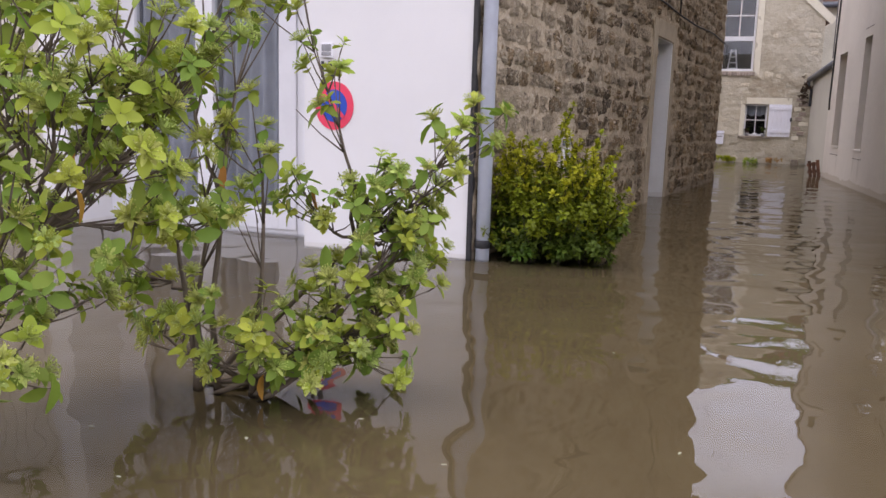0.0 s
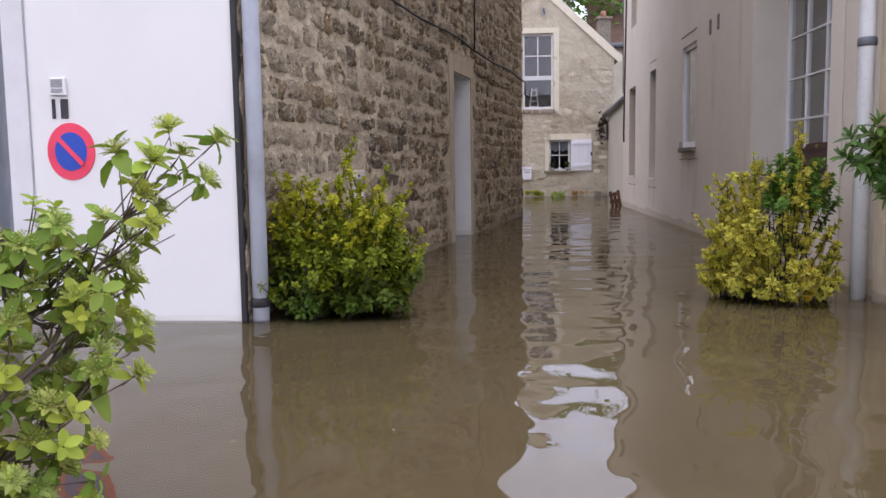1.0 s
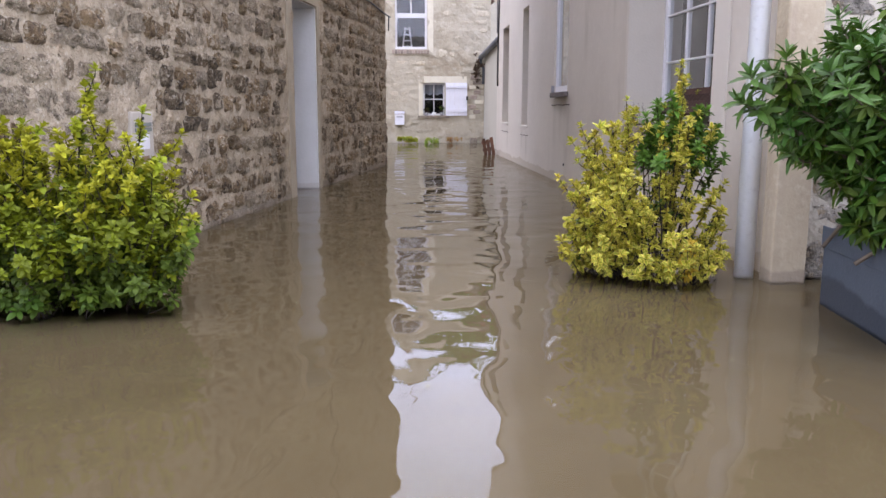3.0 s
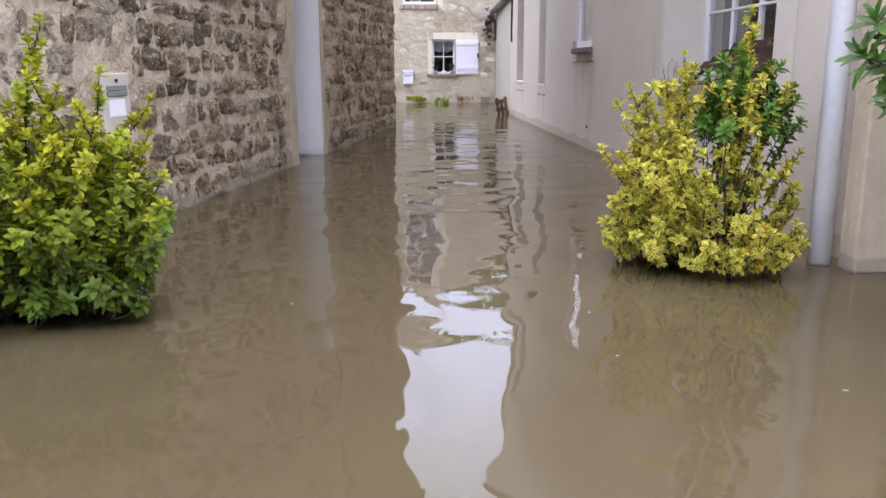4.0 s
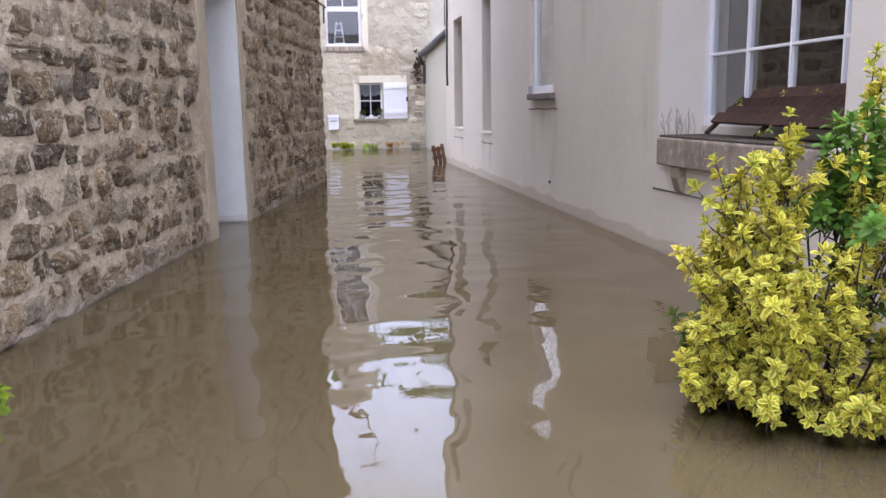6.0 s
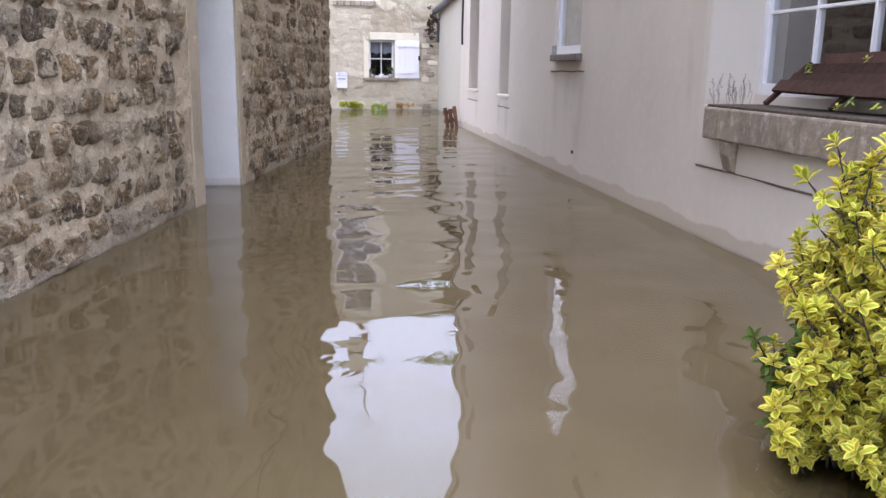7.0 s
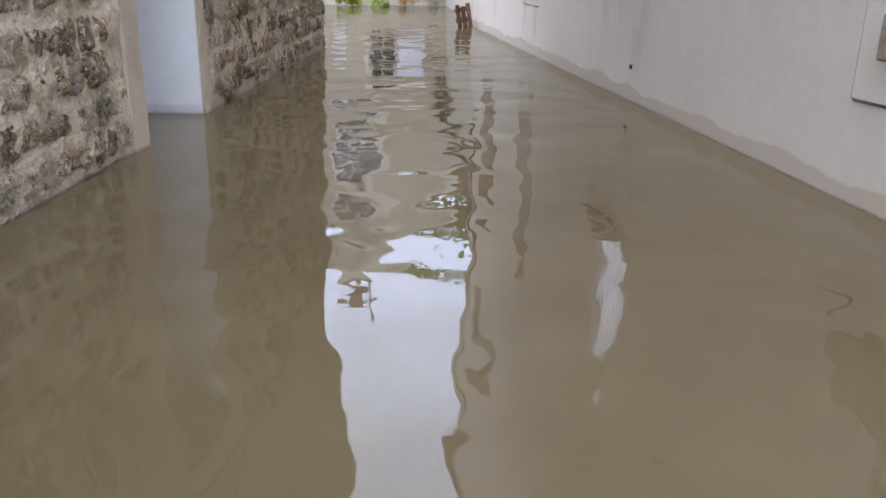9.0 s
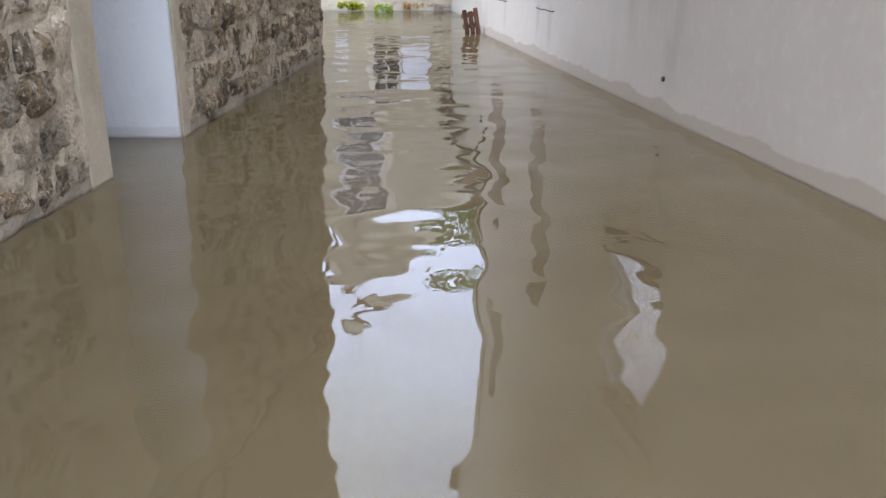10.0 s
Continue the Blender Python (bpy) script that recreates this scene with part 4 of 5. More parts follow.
part("name_plate", bx(0.0125, -0.03, -0.13, 0.0165, 0.06, -0.1, 0.001), M_BRASS, mb, "dull brass plate")
part("keyhole", tube(bmesh.new(), [(0.0125, 0.0, 0.125), (0.02, 0.0, 0.125)], 0.01, 12), M_BLACK, mb, "dark lock")

fm = thing("far_letterbox", pose(2.2, HY - 0.1, 0.62), "white house letterbox on a limewashed wall", "letterbox")
part("body", bx(-0.12, -0.06, -0.16, 0.12, 0.098, 0.12, 0.01), M_SHUTTER, fm)
bm = bmesh.new()
vs = [bm.verts.new(v) for v in ((-0.13, -0.08, 0.125), (0.13, -0.08, 0.125), (0.13, 0.098, 0.19), (-0.13, 0.098, 0.19))]
bm.faces.new(vs)
bmesh.ops.solidify(bm, geom=bm.faces[:], thickness=0.015)
part("lid", bm, M_SHUTTER, fm)
part("slot", bx(-0.08, -0.066, 0.03, 0.08, -0.061, 0.055), M_GREYBOX, fm)

# window trough with boards
tr = thing("window_trough", pose(XR, 0, 0), "weathered stone window trough on corbels", "window box")
for a, b in ((7.08, 7.83), (7.835, 8.58), (8.585, 8.75)):
    part("stone_block", bx(-0.065, a, 0.565, -0.001, b, 0.735, 0.012), M_TROUGH, tr)
part("soil", bx(-0.05, 7.09, 0.7355, 0.288, 8.74, 0.749, 0.004), M_SOIL, tr, "dry dark soil")
for y in (7.4, 8.49):
    bm = bmesh.new()
    vs = [[bm.verts.new((x, y + s * w, z)) for s in (-1, 1)] for x, z, w in ((-0.001, 0.564, 0.055), (-0.06, 0.564, 0.055), (-0.055, 0.5, 0.05), (-0.03, 0.42, 0.045), (-0.001, 0.4, 0.045))]
    for i in range(4):
        bm.faces.new((vs[i][0], vs[i][1], vs[i + 1][1], vs[i + 1][0]))
    bm.faces.new([v[0] for v in vs[::-1]])
    bm.faces.new([v[1] for v in vs])
    bmesh.ops.recalc_face_normals(bm, faces=bm.faces[:])
    part("corbel", bm, M_TROUGH, tr)
lid = thing("slatted_board_cover", pose(XR + 0.27, 7.58, 0.762), "dark brown weathered slatted wooden cover leaning in a window", "board cover")
for i, (x, z) in enumerate(((-0.012, 0.222), (-0.064, 0.172), (-0.116, 0.124), (-0.16, 0.086))):
    part("slat", bx(-0.009, -0.56 + 0.01 * i, -0.036, 0.009, 0.62 + 0.035 * i, 0.036, 0.003, m=pose(x, 0, z, 0.6 * (i - 1.5), 30 + 4 * i, 0.8 * (i - 1))), M_BOARD, lid)
for y in (-0.42, 0.2, 0.75):
    part("leg", bx(-0.01, y - 0.018, -0.15, 0.01, y + 0.018, 0.15, 0.003, m=pose(-0.1, 0, 0.105, 0, 48, 0)), M_BOARD, lid)

# pallet leaning at the far foot of the wall
pal = thing("leaning_pallet", pose(XR - 0.13, 17.7, -0.1, 0, -10, 12), "red-brown wooden pallet leaning half sunk by a wall", "pallet")
for i in range(3):
    part("slat", bx(-0.11 + i * 0.078, -0.03 - 0.004 * i, 0, -0.11 + i * 0.078 + 0.06, -0.01, 0.42 - 0.03 * (i == 1), 0.004), M_PALLET, pal)
for z in (0.03, 0.17, 0.31):
    part("bearer", bx(-0.11, -0.009, z, 0.115, 0.05, z + 0.06, 0.004), M_PALLET, pal)

# stepladder standing inside the far upper window
ld = thing("stepladder", pose(2.42, HY + 0.62, 2.38), "white folding stepladder behind a far window", "stepladder")
for sx in (-1, 1):
    part("rail", bx(-0.018, -0.015, 0, 0.018, 0.015, 0.62, 0.004, m=pose(sx * 0.13, 0, 0, 0, -sx * 7, 0)), M_SHUTTER, ld)
for k in range(4):
    part("rung", bx(-0.12 + 0.018 * k, -0.03, 0.1 + 0.15 * k, 0.12 - 0.018 * k, 0.03, 0.125 + 0.15 * k, 0.003), M_SHUTTER, ld)
tagged(part("floor_upper", bx(2.0, HY + 0.46, 2.3, 3.02, HY + 1.6, 2.378), M_ROOM_SHADE), "near-black floor standing in for the dimness behind a far window", "floor", kind="structure")

# ---------- plants ----------
def leaf(bm, m, ln, w, droop=0.25, fold=0.25, mi=0, edge=None):
    """One folded, curved leaf along +y from the origin; with edge, its margin takes another material."""
    def v(x, y):
        return bm.verts.new(m @ Vector((x * w, y * ln, abs(x) * w * fold - droop * ln * y * y)))
    rib = [v(0, 0), v(0, 0.5), v(0, 1)]
    for s in (-1, 1):
        o = [v(s * 0.36, 0.22), v(s * 0.5, 0.55), v(s * 0.3, 0.85)]
        if edge is None:
            faces = [((rib[0], o[0], o[1], rib[1]), mi), ((rib[1], o[1], o[2], rib[2]), mi)]
        else:
            a, b = v(s * 0.2, 0.3), v(s * 0.24, 0.7)
            faces = [((rib[0], a, b, rib[1]), mi), ((rib[1], b, rib[2]), mi), ((rib[0], o[0], o[1], a), edge), ((a, o[1], b), edge), ((b, o[1], o[2], rib[2]), edge)]
        for q, k in faces:
            f = bm.faces.new(q if s > 0 else q[::-1])
            f.material_index = k
            f.smooth = True


def sprig_mesh(name, rng, n, ln, w, stem, tilt, mats, edge=None, twig=M_TWIG_DARK):
    """A twig end with a whorl of leaves round the +z axis."""
    bm = bmesh.new()
    for i in range(n):
        k = i / max(1, n - 1)
        t = radians(tilt[0] + (tilt[1] - tilt[0]) * k + rng.uniform(-12, 12))
        m = Matrix.Translation((0, 0, stem * (1 - 0.75 * (1 - k)))) @ Matrix.Rotation(i * 2.4 + rng.uniform(-0.3, 0.3), 4, "Z") @ Matrix.Rotation(math.pi / 2 - t, 4, "X")
        s = (0.65 + 0.35 * (1 - k)) * rng.uniform(0.85, 1.15)
        leaf(bm, m, ln * s, w * s, rng.uniform(0.1, 0.4), 0.3, 0, 1 if edge is not None else None)
    tube(bm, [(0, 0, -0.03), (0, 0, stem)], [0.0025, 0.0015], 4, mi=2, cap=False)
    return mesh_of(name, bm, [mats, edge if edge is not None else mats, twig])


def turn_to(d, rng):
    d = Vector(d).normalized()
    return d.to_track_quat("Z", "Y").to_matrix().to_4x4() @ Matrix.Rotation(rng.uniform(0, 6.28), 4, "Z")


def stem_curve(a, b, rng, bend=0.12, n=5):
    a, b = Vector(a), Vector(b)
    k = Vector((rng.uniform(-1, 1), rng.uniform(-1, 1), rng.uniform(0, 0.8))) * bend * (b - a).length
    return [a.lerp(b, i / n) + k * math.sin(math.pi * i / n) + Vector((rng.uniform(-1, 1), rng.uniform(-1, 1), 0)) * 0.008 * (0 < i < n) for i in range(n + 1)]


def join_meshes(name, items):
    """Many placed meshes as one."""
    verts, faces, mats, names = [], [], [], []
    for me, m in items:
        k = len(verts)
        verts += [m @ q.co for q in me.vertices]
        slot = []
        for q in me.materials:
            if q not in names:
                names.append(q)
            slot.append(names.index(q))
        faces += [[k + i for i in p.vertices] for p in me.polygons]
        mats += [slot[p.material_index] for p in me.polygons]
    out = bpy.data.meshes.new(name)
    out.from_pydata([tuple(v) for v in verts], [], faces)
    for q in names:
        out.materials.append(q)
    out.polygons.foreach_set("material_index", mats)
    return out


def limb(a, b, rng, n=6):
    """A stem that rises before it leans out."""
    a, b = Vector(a), Vector(b)
    mid = a.lerp(b, 0.5) + Vector((a.x - b.x, a.y - b.y, 0)) * 0.16 + Vector((0, 0, 0.05))
    return [a * (1 - t) ** 2 + mid * 2 * t * (1 - t) + b * t * t + Vector((rng.uniform(-1, 1), rng.uniform(-1, 1), rng.uniform(-1, 1))) * 0.008 * (0 < t < 1) for t in (k / n for k in range(n + 1))]


def bush(name, base, tips, meshes, kind_of, rng, label, spread=0.12, leafy=(0.35, 0.6), step=0.04, sides=3, side_len=(0.08, 0.2), size=(0.8, 1.2), lift=0.35, foot=0.02, root=DEEP, stem_r=0.008, stem_mat=M_TWIG_DARK, partname="sprig"):
    """A shrub of many stems: each carries side twigs, and leaf whorls on its outer stretch.
    kind_of(tip, rng) gives a function of a place that picks the whorl for that stem; below 0: bare there."""
    o = thing(name, pose(*base), label, "shrub")
    B = Vector(base)
    made, rest = 0, []
    for tip in tips:
        tip = Vector(tip)
        pick = kind_of(tip, rng)
        a = Vector((B.x + rng.gauss(0, 1) * spread, B.y + rng.gauss(0, 1) * spread, root))
        pts = limb(a, tip, rng)
        n = len(pts) - 1
        bm = bmesh.new()
        tube(bm, [p - B for p in pts], [stem_r * (1 - 0.8 * k / n) for k in range(n + 1)], 6)
        lines = [(pts, 1 - rng.uniform(*leafy))]
        for _ in range(sides):
            k = rng.randrange(n // 2, n)
            q = pts[k].lerp(pts[k + 1], rng.random())
            d = ((pts[k + 1] - pts[k]).normalized() * 0.8 + Vector((rng.gauss(0, 0.6), rng.gauss(0, 0.6), rng.uniform(-0.1, 0.6)))).normalized()
            e = q + d * rng.uniform(*side_len)
            h = q.lerp(e, 0.5) + Vector((0, 0, -0.01))
            tube(bm, [q - B, h - B, e - B], [stem_r * 0.4, stem_r * 0.3, stem_r * 0.18], 5)
            lines.append(([q, h, e], 0.3))
        part("stem", bm, stem_mat, o)
        for line, start in lines:
            total = sum((line[k + 1] - line[k]).length for k in range(len(line) - 1))
            count = max(2, int(total * (1 - start) / step))
            for i in range(count + 1):
                t = (start + (1 - start) * i / count) * (len(line) - 1)
                k = min(int(t), len(line) - 2)
                p = line[k].lerp(line[k + 1], t - k)
                if p.z < foot:
                    continue
                d = (line[k + 1] - line[k]).normalized()
                w = 0.25 if i == count else 0.8
                d = d + Vector((rng.gauss(0, w), rng.gauss(0, w), lift + rng.gauss(0, w * 0.5)))
                m = Matrix.Translation(p - B) @ turn_to(d, rng) @ Matrix.Scale(rng.uniform(*size) * (1.0 if i == count else 0.85), 4)
                kind = pick(p, rng)
                if kind < 0:
                    continue
                me = meshes[kind]
                if made < 290:
                    place_on(o, new(partname, me), m)
                else:
                    rest.append((me, m))
                made += 1
    if rest:
        tagged(part("foliage", join_meshes("foliage", rest), None, o), kind="stuff")
    return o


def crown(rng, count, centre, radii, keep, low=-1.0, deep=0.75):
    """Stem ends spread over an uneven rounded crown."""
    out = []
    while len(out) < count:
        d = Vector((rng.gauss(0, 1), rng.gauss(0, 1), rng.gauss(0, 1))).normalized()
        r = rng.uniform(deep, 1.0) * (1 + 0.22 * noise.noise(Vector((d.x * 2.4, d.y * 2.4, d.z * 2.4 + centre[0]))))
        p = Vector((centre[0] + d.x * radii[0] * r, centre[1] + d.y * radii[1] * r, centre[2] + d.z * radii[2] * r))
        if d.z > low and p.z > 0.04 and keep(p):
            out.append(tuple(p))
    return out


rng = random.Random(7)
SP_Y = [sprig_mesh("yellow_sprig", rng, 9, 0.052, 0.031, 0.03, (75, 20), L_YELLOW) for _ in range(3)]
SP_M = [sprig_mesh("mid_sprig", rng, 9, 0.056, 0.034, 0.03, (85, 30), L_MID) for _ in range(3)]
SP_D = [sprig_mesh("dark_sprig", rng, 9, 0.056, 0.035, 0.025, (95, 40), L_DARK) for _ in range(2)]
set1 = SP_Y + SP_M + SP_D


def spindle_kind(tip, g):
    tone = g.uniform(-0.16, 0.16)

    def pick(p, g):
        # yellow at the outer tips; shade inside and low down put into leaf colour
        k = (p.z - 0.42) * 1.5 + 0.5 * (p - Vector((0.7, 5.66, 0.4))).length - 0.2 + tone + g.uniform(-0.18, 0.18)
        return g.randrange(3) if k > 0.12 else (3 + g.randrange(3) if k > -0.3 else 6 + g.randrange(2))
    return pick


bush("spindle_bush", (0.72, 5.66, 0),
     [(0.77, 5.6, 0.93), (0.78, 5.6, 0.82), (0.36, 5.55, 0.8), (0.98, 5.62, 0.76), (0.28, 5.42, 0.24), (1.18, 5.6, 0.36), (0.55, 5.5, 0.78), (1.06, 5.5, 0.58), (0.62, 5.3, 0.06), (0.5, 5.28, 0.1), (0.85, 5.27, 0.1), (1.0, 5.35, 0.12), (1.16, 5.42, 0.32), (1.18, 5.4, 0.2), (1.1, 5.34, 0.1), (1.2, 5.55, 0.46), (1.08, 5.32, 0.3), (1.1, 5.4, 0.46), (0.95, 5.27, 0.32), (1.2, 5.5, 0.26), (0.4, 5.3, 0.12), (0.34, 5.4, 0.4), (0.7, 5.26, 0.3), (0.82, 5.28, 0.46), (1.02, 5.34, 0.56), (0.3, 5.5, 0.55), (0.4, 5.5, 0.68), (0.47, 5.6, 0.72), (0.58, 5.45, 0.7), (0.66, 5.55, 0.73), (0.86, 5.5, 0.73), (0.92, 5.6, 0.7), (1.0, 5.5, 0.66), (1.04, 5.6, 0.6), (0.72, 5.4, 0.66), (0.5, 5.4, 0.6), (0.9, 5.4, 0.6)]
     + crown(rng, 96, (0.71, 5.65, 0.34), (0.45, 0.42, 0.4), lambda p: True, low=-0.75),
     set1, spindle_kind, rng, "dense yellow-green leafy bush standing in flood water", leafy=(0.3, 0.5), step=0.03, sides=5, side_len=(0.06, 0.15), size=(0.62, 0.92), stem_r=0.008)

SV_Y = [sprig_mesh("variegated_sprig", rng, 10, 0.052, 0.03, 0.03, (80, 15), L_LIME, L_EDGE) for _ in range(3)]
SV_L = [sprig_mesh("pale_sprig", rng, 10, 0.055, 0.032, 0.03, (85, 20), L_YELLOW, L_EDGE) for _ in range(2)]
SV_G = [sprig_mesh("green_sprig", rng, 12, 0.07, 0.034, 0.03, (95, 20), L_HEART) for _ in range(2)]
SV_D = [sprig_mesh("deep_sprig", rng, 8, 0.055, 0.03, 0.025, (95, 40), L_DARK) for _ in range(1)]
SV_O = [sprig_mesh("golden_sprig", rng, 7, 0.06, 0.028, 0.02, (85, 40), L_GOLD) for _ in range(1)]
set2 = SV_Y + SV_L + SV_G + SV_D + SV_O


HEART = Vector((3.53, 6.0, 0.7))


def variegated_kind(tip, g):
    """Most stems are yellow-edged; those of the heart are plain green, a few are gold."""
    q = (tip - HEART)
    if (q.x / 0.22) ** 2 + (q.z / 0.2) ** 2 < 1 and g.random() < 0.7 or (tip.x > 3.7 and tip.z > 0.3 and g.random() < 0.3):
        return lambda p, g: 5 + g.randrange(2) if p.z > 0.55 else (7 if g.random() < 0.2 else -1)
    if (tip - Vector((3.5, 5.72, 0.22))).length < 0.02:
        return lambda p, g: 8
    base = g.randrange(5)
    return lambda p, g: 7 if p.z < 0.3 and p.y > 6.15 and g.random() < 0.7 else (base if g.random() < 0.6 else g.randrange(5))


def open_heart(p):
    """The middle of the crown is left bare, so that the stems show."""
    return p.x < 3.78 and not (3.32 < p.x < 3.72 and 0.2 < p.z < 0.54)


bush("variegated_bush", (3.46, 6.2, 0),
     [(3.55, 6.12, 1.07), (3.56, 6.1, 0.98), (3.27, 6.1, 0.89), (3.29, 6.12, 0.82), (3.04, 6.08, 0.76), (3.06, 6.08, 0.66), (3.08, 6.05, 0.62), (2.93, 6.06, 0.5), (2.99, 6.05, 0.4), (3.05, 6.0, 0.28), (3.4, 6.0, 0.86), (3.48, 5.98, 0.84), (3.6, 6.0, 0.82), (3.68, 6.0, 0.74), (3.5, 5.95, 0.74), (3.6, 5.95, 0.66), (3.42, 5.96, 0.76), (3.7, 6.02, 0.62), (3.55, 5.95, 0.62), (3.46, 6.05, 0.68),
      (3.78, 6.08, 0.6), (3.8, 6.1, 0.46), (3.8, 6.12, 0.3), (3.5, 5.72, 0.22), (3.46, 5.74, 0.24), (3.54, 5.74, 0.18), (3.4, 5.72, 0.1), (3.6, 5.74, 0.08), (3.7, 5.78, 0.14), (3.3, 5.76, 0.1), (3.2, 5.84, 0.14), (3.72, 5.86, 0.16), (3.64, 6.08, 0.84), (3.2, 6.0, 0.6), (3.16, 5.95, 0.48), (3.68, 6.04, 0.7), (3.2, 6.1, 0.76), (3.36, 6.05, 0.8), (3.44, 6.12, 0.86), (3.66, 6.15, 0.84), (3.74, 6.12, 0.74), (3.14, 6.1, 0.68), (3.25, 6.0, 0.7)]
     + crown(rng, 60, (3.38, 6.1, 0.28), (0.45, 0.4, 0.4), open_heart, low=-0.6),
     set2, variegated_kind, rng, "yellow variegated bush with green heart in flood water", spread=0.1, leafy=(0.28, 0.5), step=0.034, sides=4, side_len=(0.05, 0.13), size=(0.6, 0.9), stem_r=0.008)

# planter with an evergreen
PL = pose(3.9, 4.62, 0, 0, 0, -7.5)
pl = thing("planter_box", PL, "blue-grey rectangular planter standing in flood water", "planter")
for a in ((0, 0, DEEP, 0.03, 0.84, 0.335), (0.87, 0, DEEP, 0.9, 0.84, 0.335), (0.031, 0, DEEP, 0.869, 0.03, 0.335), (0.031, 0.81, DEEP, 0.869, 0.84, 0.335)):
    part("side_panel", bx(*a, bevel=0.004), M_PLANTER, pl)
bm = bmesh.new()
box(bm, -0.008, -0.008, 0.25, 0.001, 0.848, 0.345, 0.003)
box(bm, 0.002, -0.008, 0.25, 0.908, -0.001, 0.345, 0.003)
part("rim", bm, M_PLANTER, pl)
part("soil", bx(0.031, 0.031, 0.2, 0.869, 0.809, 0.28), M_SOIL, pl, "dark potting soil")
SE = [sprig_mesh("evergreen_sprig", rng, 13, 0.09, 0.028, 0.04, (95, 15), L_DEEP, twig=M_BARK) for _ in range(3)]
SE += [sprig_mesh("young_evergreen_sprig", rng, 11, 0.08, 0.026, 0.035, (80, 10), L_HEART, twig=M_BARK) for _ in range(1)]
SE += [sprig_mesh("old_evergreen_sprig", rng, 11, 0.088, 0.03, 0.03, (110, 40), L_DARK, twig=M_BARK) for _ in range(2)]


def evergreen_kind(tip, g):
    young = g.random() < 0.16
    return lambda p, g: 3 if young and p.z > 0.6 and g.random() < 0.6 else (g.randrange(3) if g.random() < 0.75 else 4 + g.randrange(2))


ev = bush("evergreen_shrub", (4.3, 5.02, 0.29),
          [(3.36, 4.82, 0.94), (3.34, 4.8, 0.86), (3.46, 4.85, 0.96), (3.5, 4.8, 0.78), (3.64, 4.8, 0.96), (3.76, 4.75, 1.04), (3.75, 4.74, 0.62), (3.84, 4.74, 0.52), (3.95, 4.7, 0.44), (4.05, 4.66, 0.42), (4.0, 4.68, 0.55), (4.15, 4.64, 0.5), (4.25, 4.6, 0.62), (4.4, 4.58, 0.5), (4.3, 4.56, 0.76), (4.1, 4.6, 0.7), (3.92, 4.66, 0.66), (4.5, 4.56, 0.64), (3.92, 4.9, 0.39), (3.95, 5.1, 0.4), (3.9, 4.76, 0.42), (4.0, 4.66, 0.38), (4.1, 4.63, 0.39), (4.2, 4.6, 0.4), (4.35, 4.58, 0.39), (4.5, 4.58, 0.42), (3.86, 4.82, 0.5), (3.82, 4.95, 0.56), (3.88, 4.7, 0.58), (4.12, 4.58, 0.56), (4.3, 4.55, 0.5)]
          + crown(rng, 190, (4.3, 5.02, 0.86), (0.86, 0.55, 0.46), lambda p: max(0.4, 0.86 - 0.9 * (p.x - 3.4)) < p.z < 0.8 + 0.72 * (p.x - 3.4), low=-0.8, deep=0.6),
          SE, evergreen_kind, rng, "dark glossy evergreen shrub growing in a planter", spread=0.16, leafy=(0.3, 0.55), step=0.05, sides=3, side_len=(0.07, 0.16), size=(0.85, 1.2), lift=0.4, foot=0.34, root=0.27, stem_r=0.009, stem_mat=M_BARK)
bm = bmesh.new()
for i in range(22):
    a, r0 = i * 2.4, 0.028 * math.sqrt(i / 22)
    m = Matrix.Translation((r0 * math.cos(a), r0 * math.sin(a), 0.03 - r0 * 0.3)) @ Matrix.Rotation(a, 4, "Z")
    for k in range(4):
        leaf(bm, m @ Matrix.Rotation(k * 1.57, 4, "Z"), 0.009, 0.007)
blossom = mesh_of("blossom", bm, L_FLOWER)
for p in ((3.72, 4.48, 0.58), (3.78, 4.46, 0.93), (3.86, 4.44, 0.98), (3.6, 4.6, 1.05), (4.05, 4.4, 0.85)):
    place_on(ev, new("blossom", blossom), Matrix.Translation(Vector(p) - Vector((4.3, 5.02, 0.29))) @ turn_to((-0.4, -1, 0.6), rng) @ Matrix.Scale(rng.uniform(0.25, 0.4), 4))

# budding shrub nearest the street: limbs, twigs, leaf sprays and bud clusters
SF = [sprig_mesh("leaf_spray", rng, 6, 0.066, 0.042, 0.04, (95, 35), L_FRESH, twig=M_BARK) for _ in range(3)]
SF += [sprig_mesh("leaf_spray_mid", rng, 5, 0.082, 0.048, 0.04, (125, 60), L_SHRUB, twig=M_BARK) for _ in range(2)]


def bud_mesh(rng):
    bm = bmesh.new()
    for i in range(40):
        a, r0 = i * 2.4, 0.042 * math.sqrt((i + 0.5) / 40)
        p = Vector((r0 * math.cos(a), r0 * math.sin(a), 0.045 - r0 * 0.5 + rng.uniform(-0.006, 0.006)))
        tube(bm, [(0, 0, 0), p * 0.95], [0.0009, 0.0007], 3, cap=False)
        s = rng.uniform(0.002, 0.0038)
        vs = [bm.verts.new(p + Vector(d) * s) for d in ((1, 0, 0), (-1, 0, 0), (0, 1, 0), (0, -1, 0), (0, 0, 1), (0, 0, -1))]
        for x in (0, 1):
            for y in (2, 3):
                for z in (4, 5):
                    bm.faces.new((vs[x], vs[y], vs[z]))
    for i in range(8):
        leaf(bm, Matrix.Rotation(i * 0.8, 4, "Z") @ Matrix.Rotation(0.3 + 0.09 * i, 4, "X"), 0.045, 0.018)
    bmesh.ops.recalc_face_normals(bm, faces=bm.faces[:])
    return mesh_of("flower_head", bm, L_BUD)


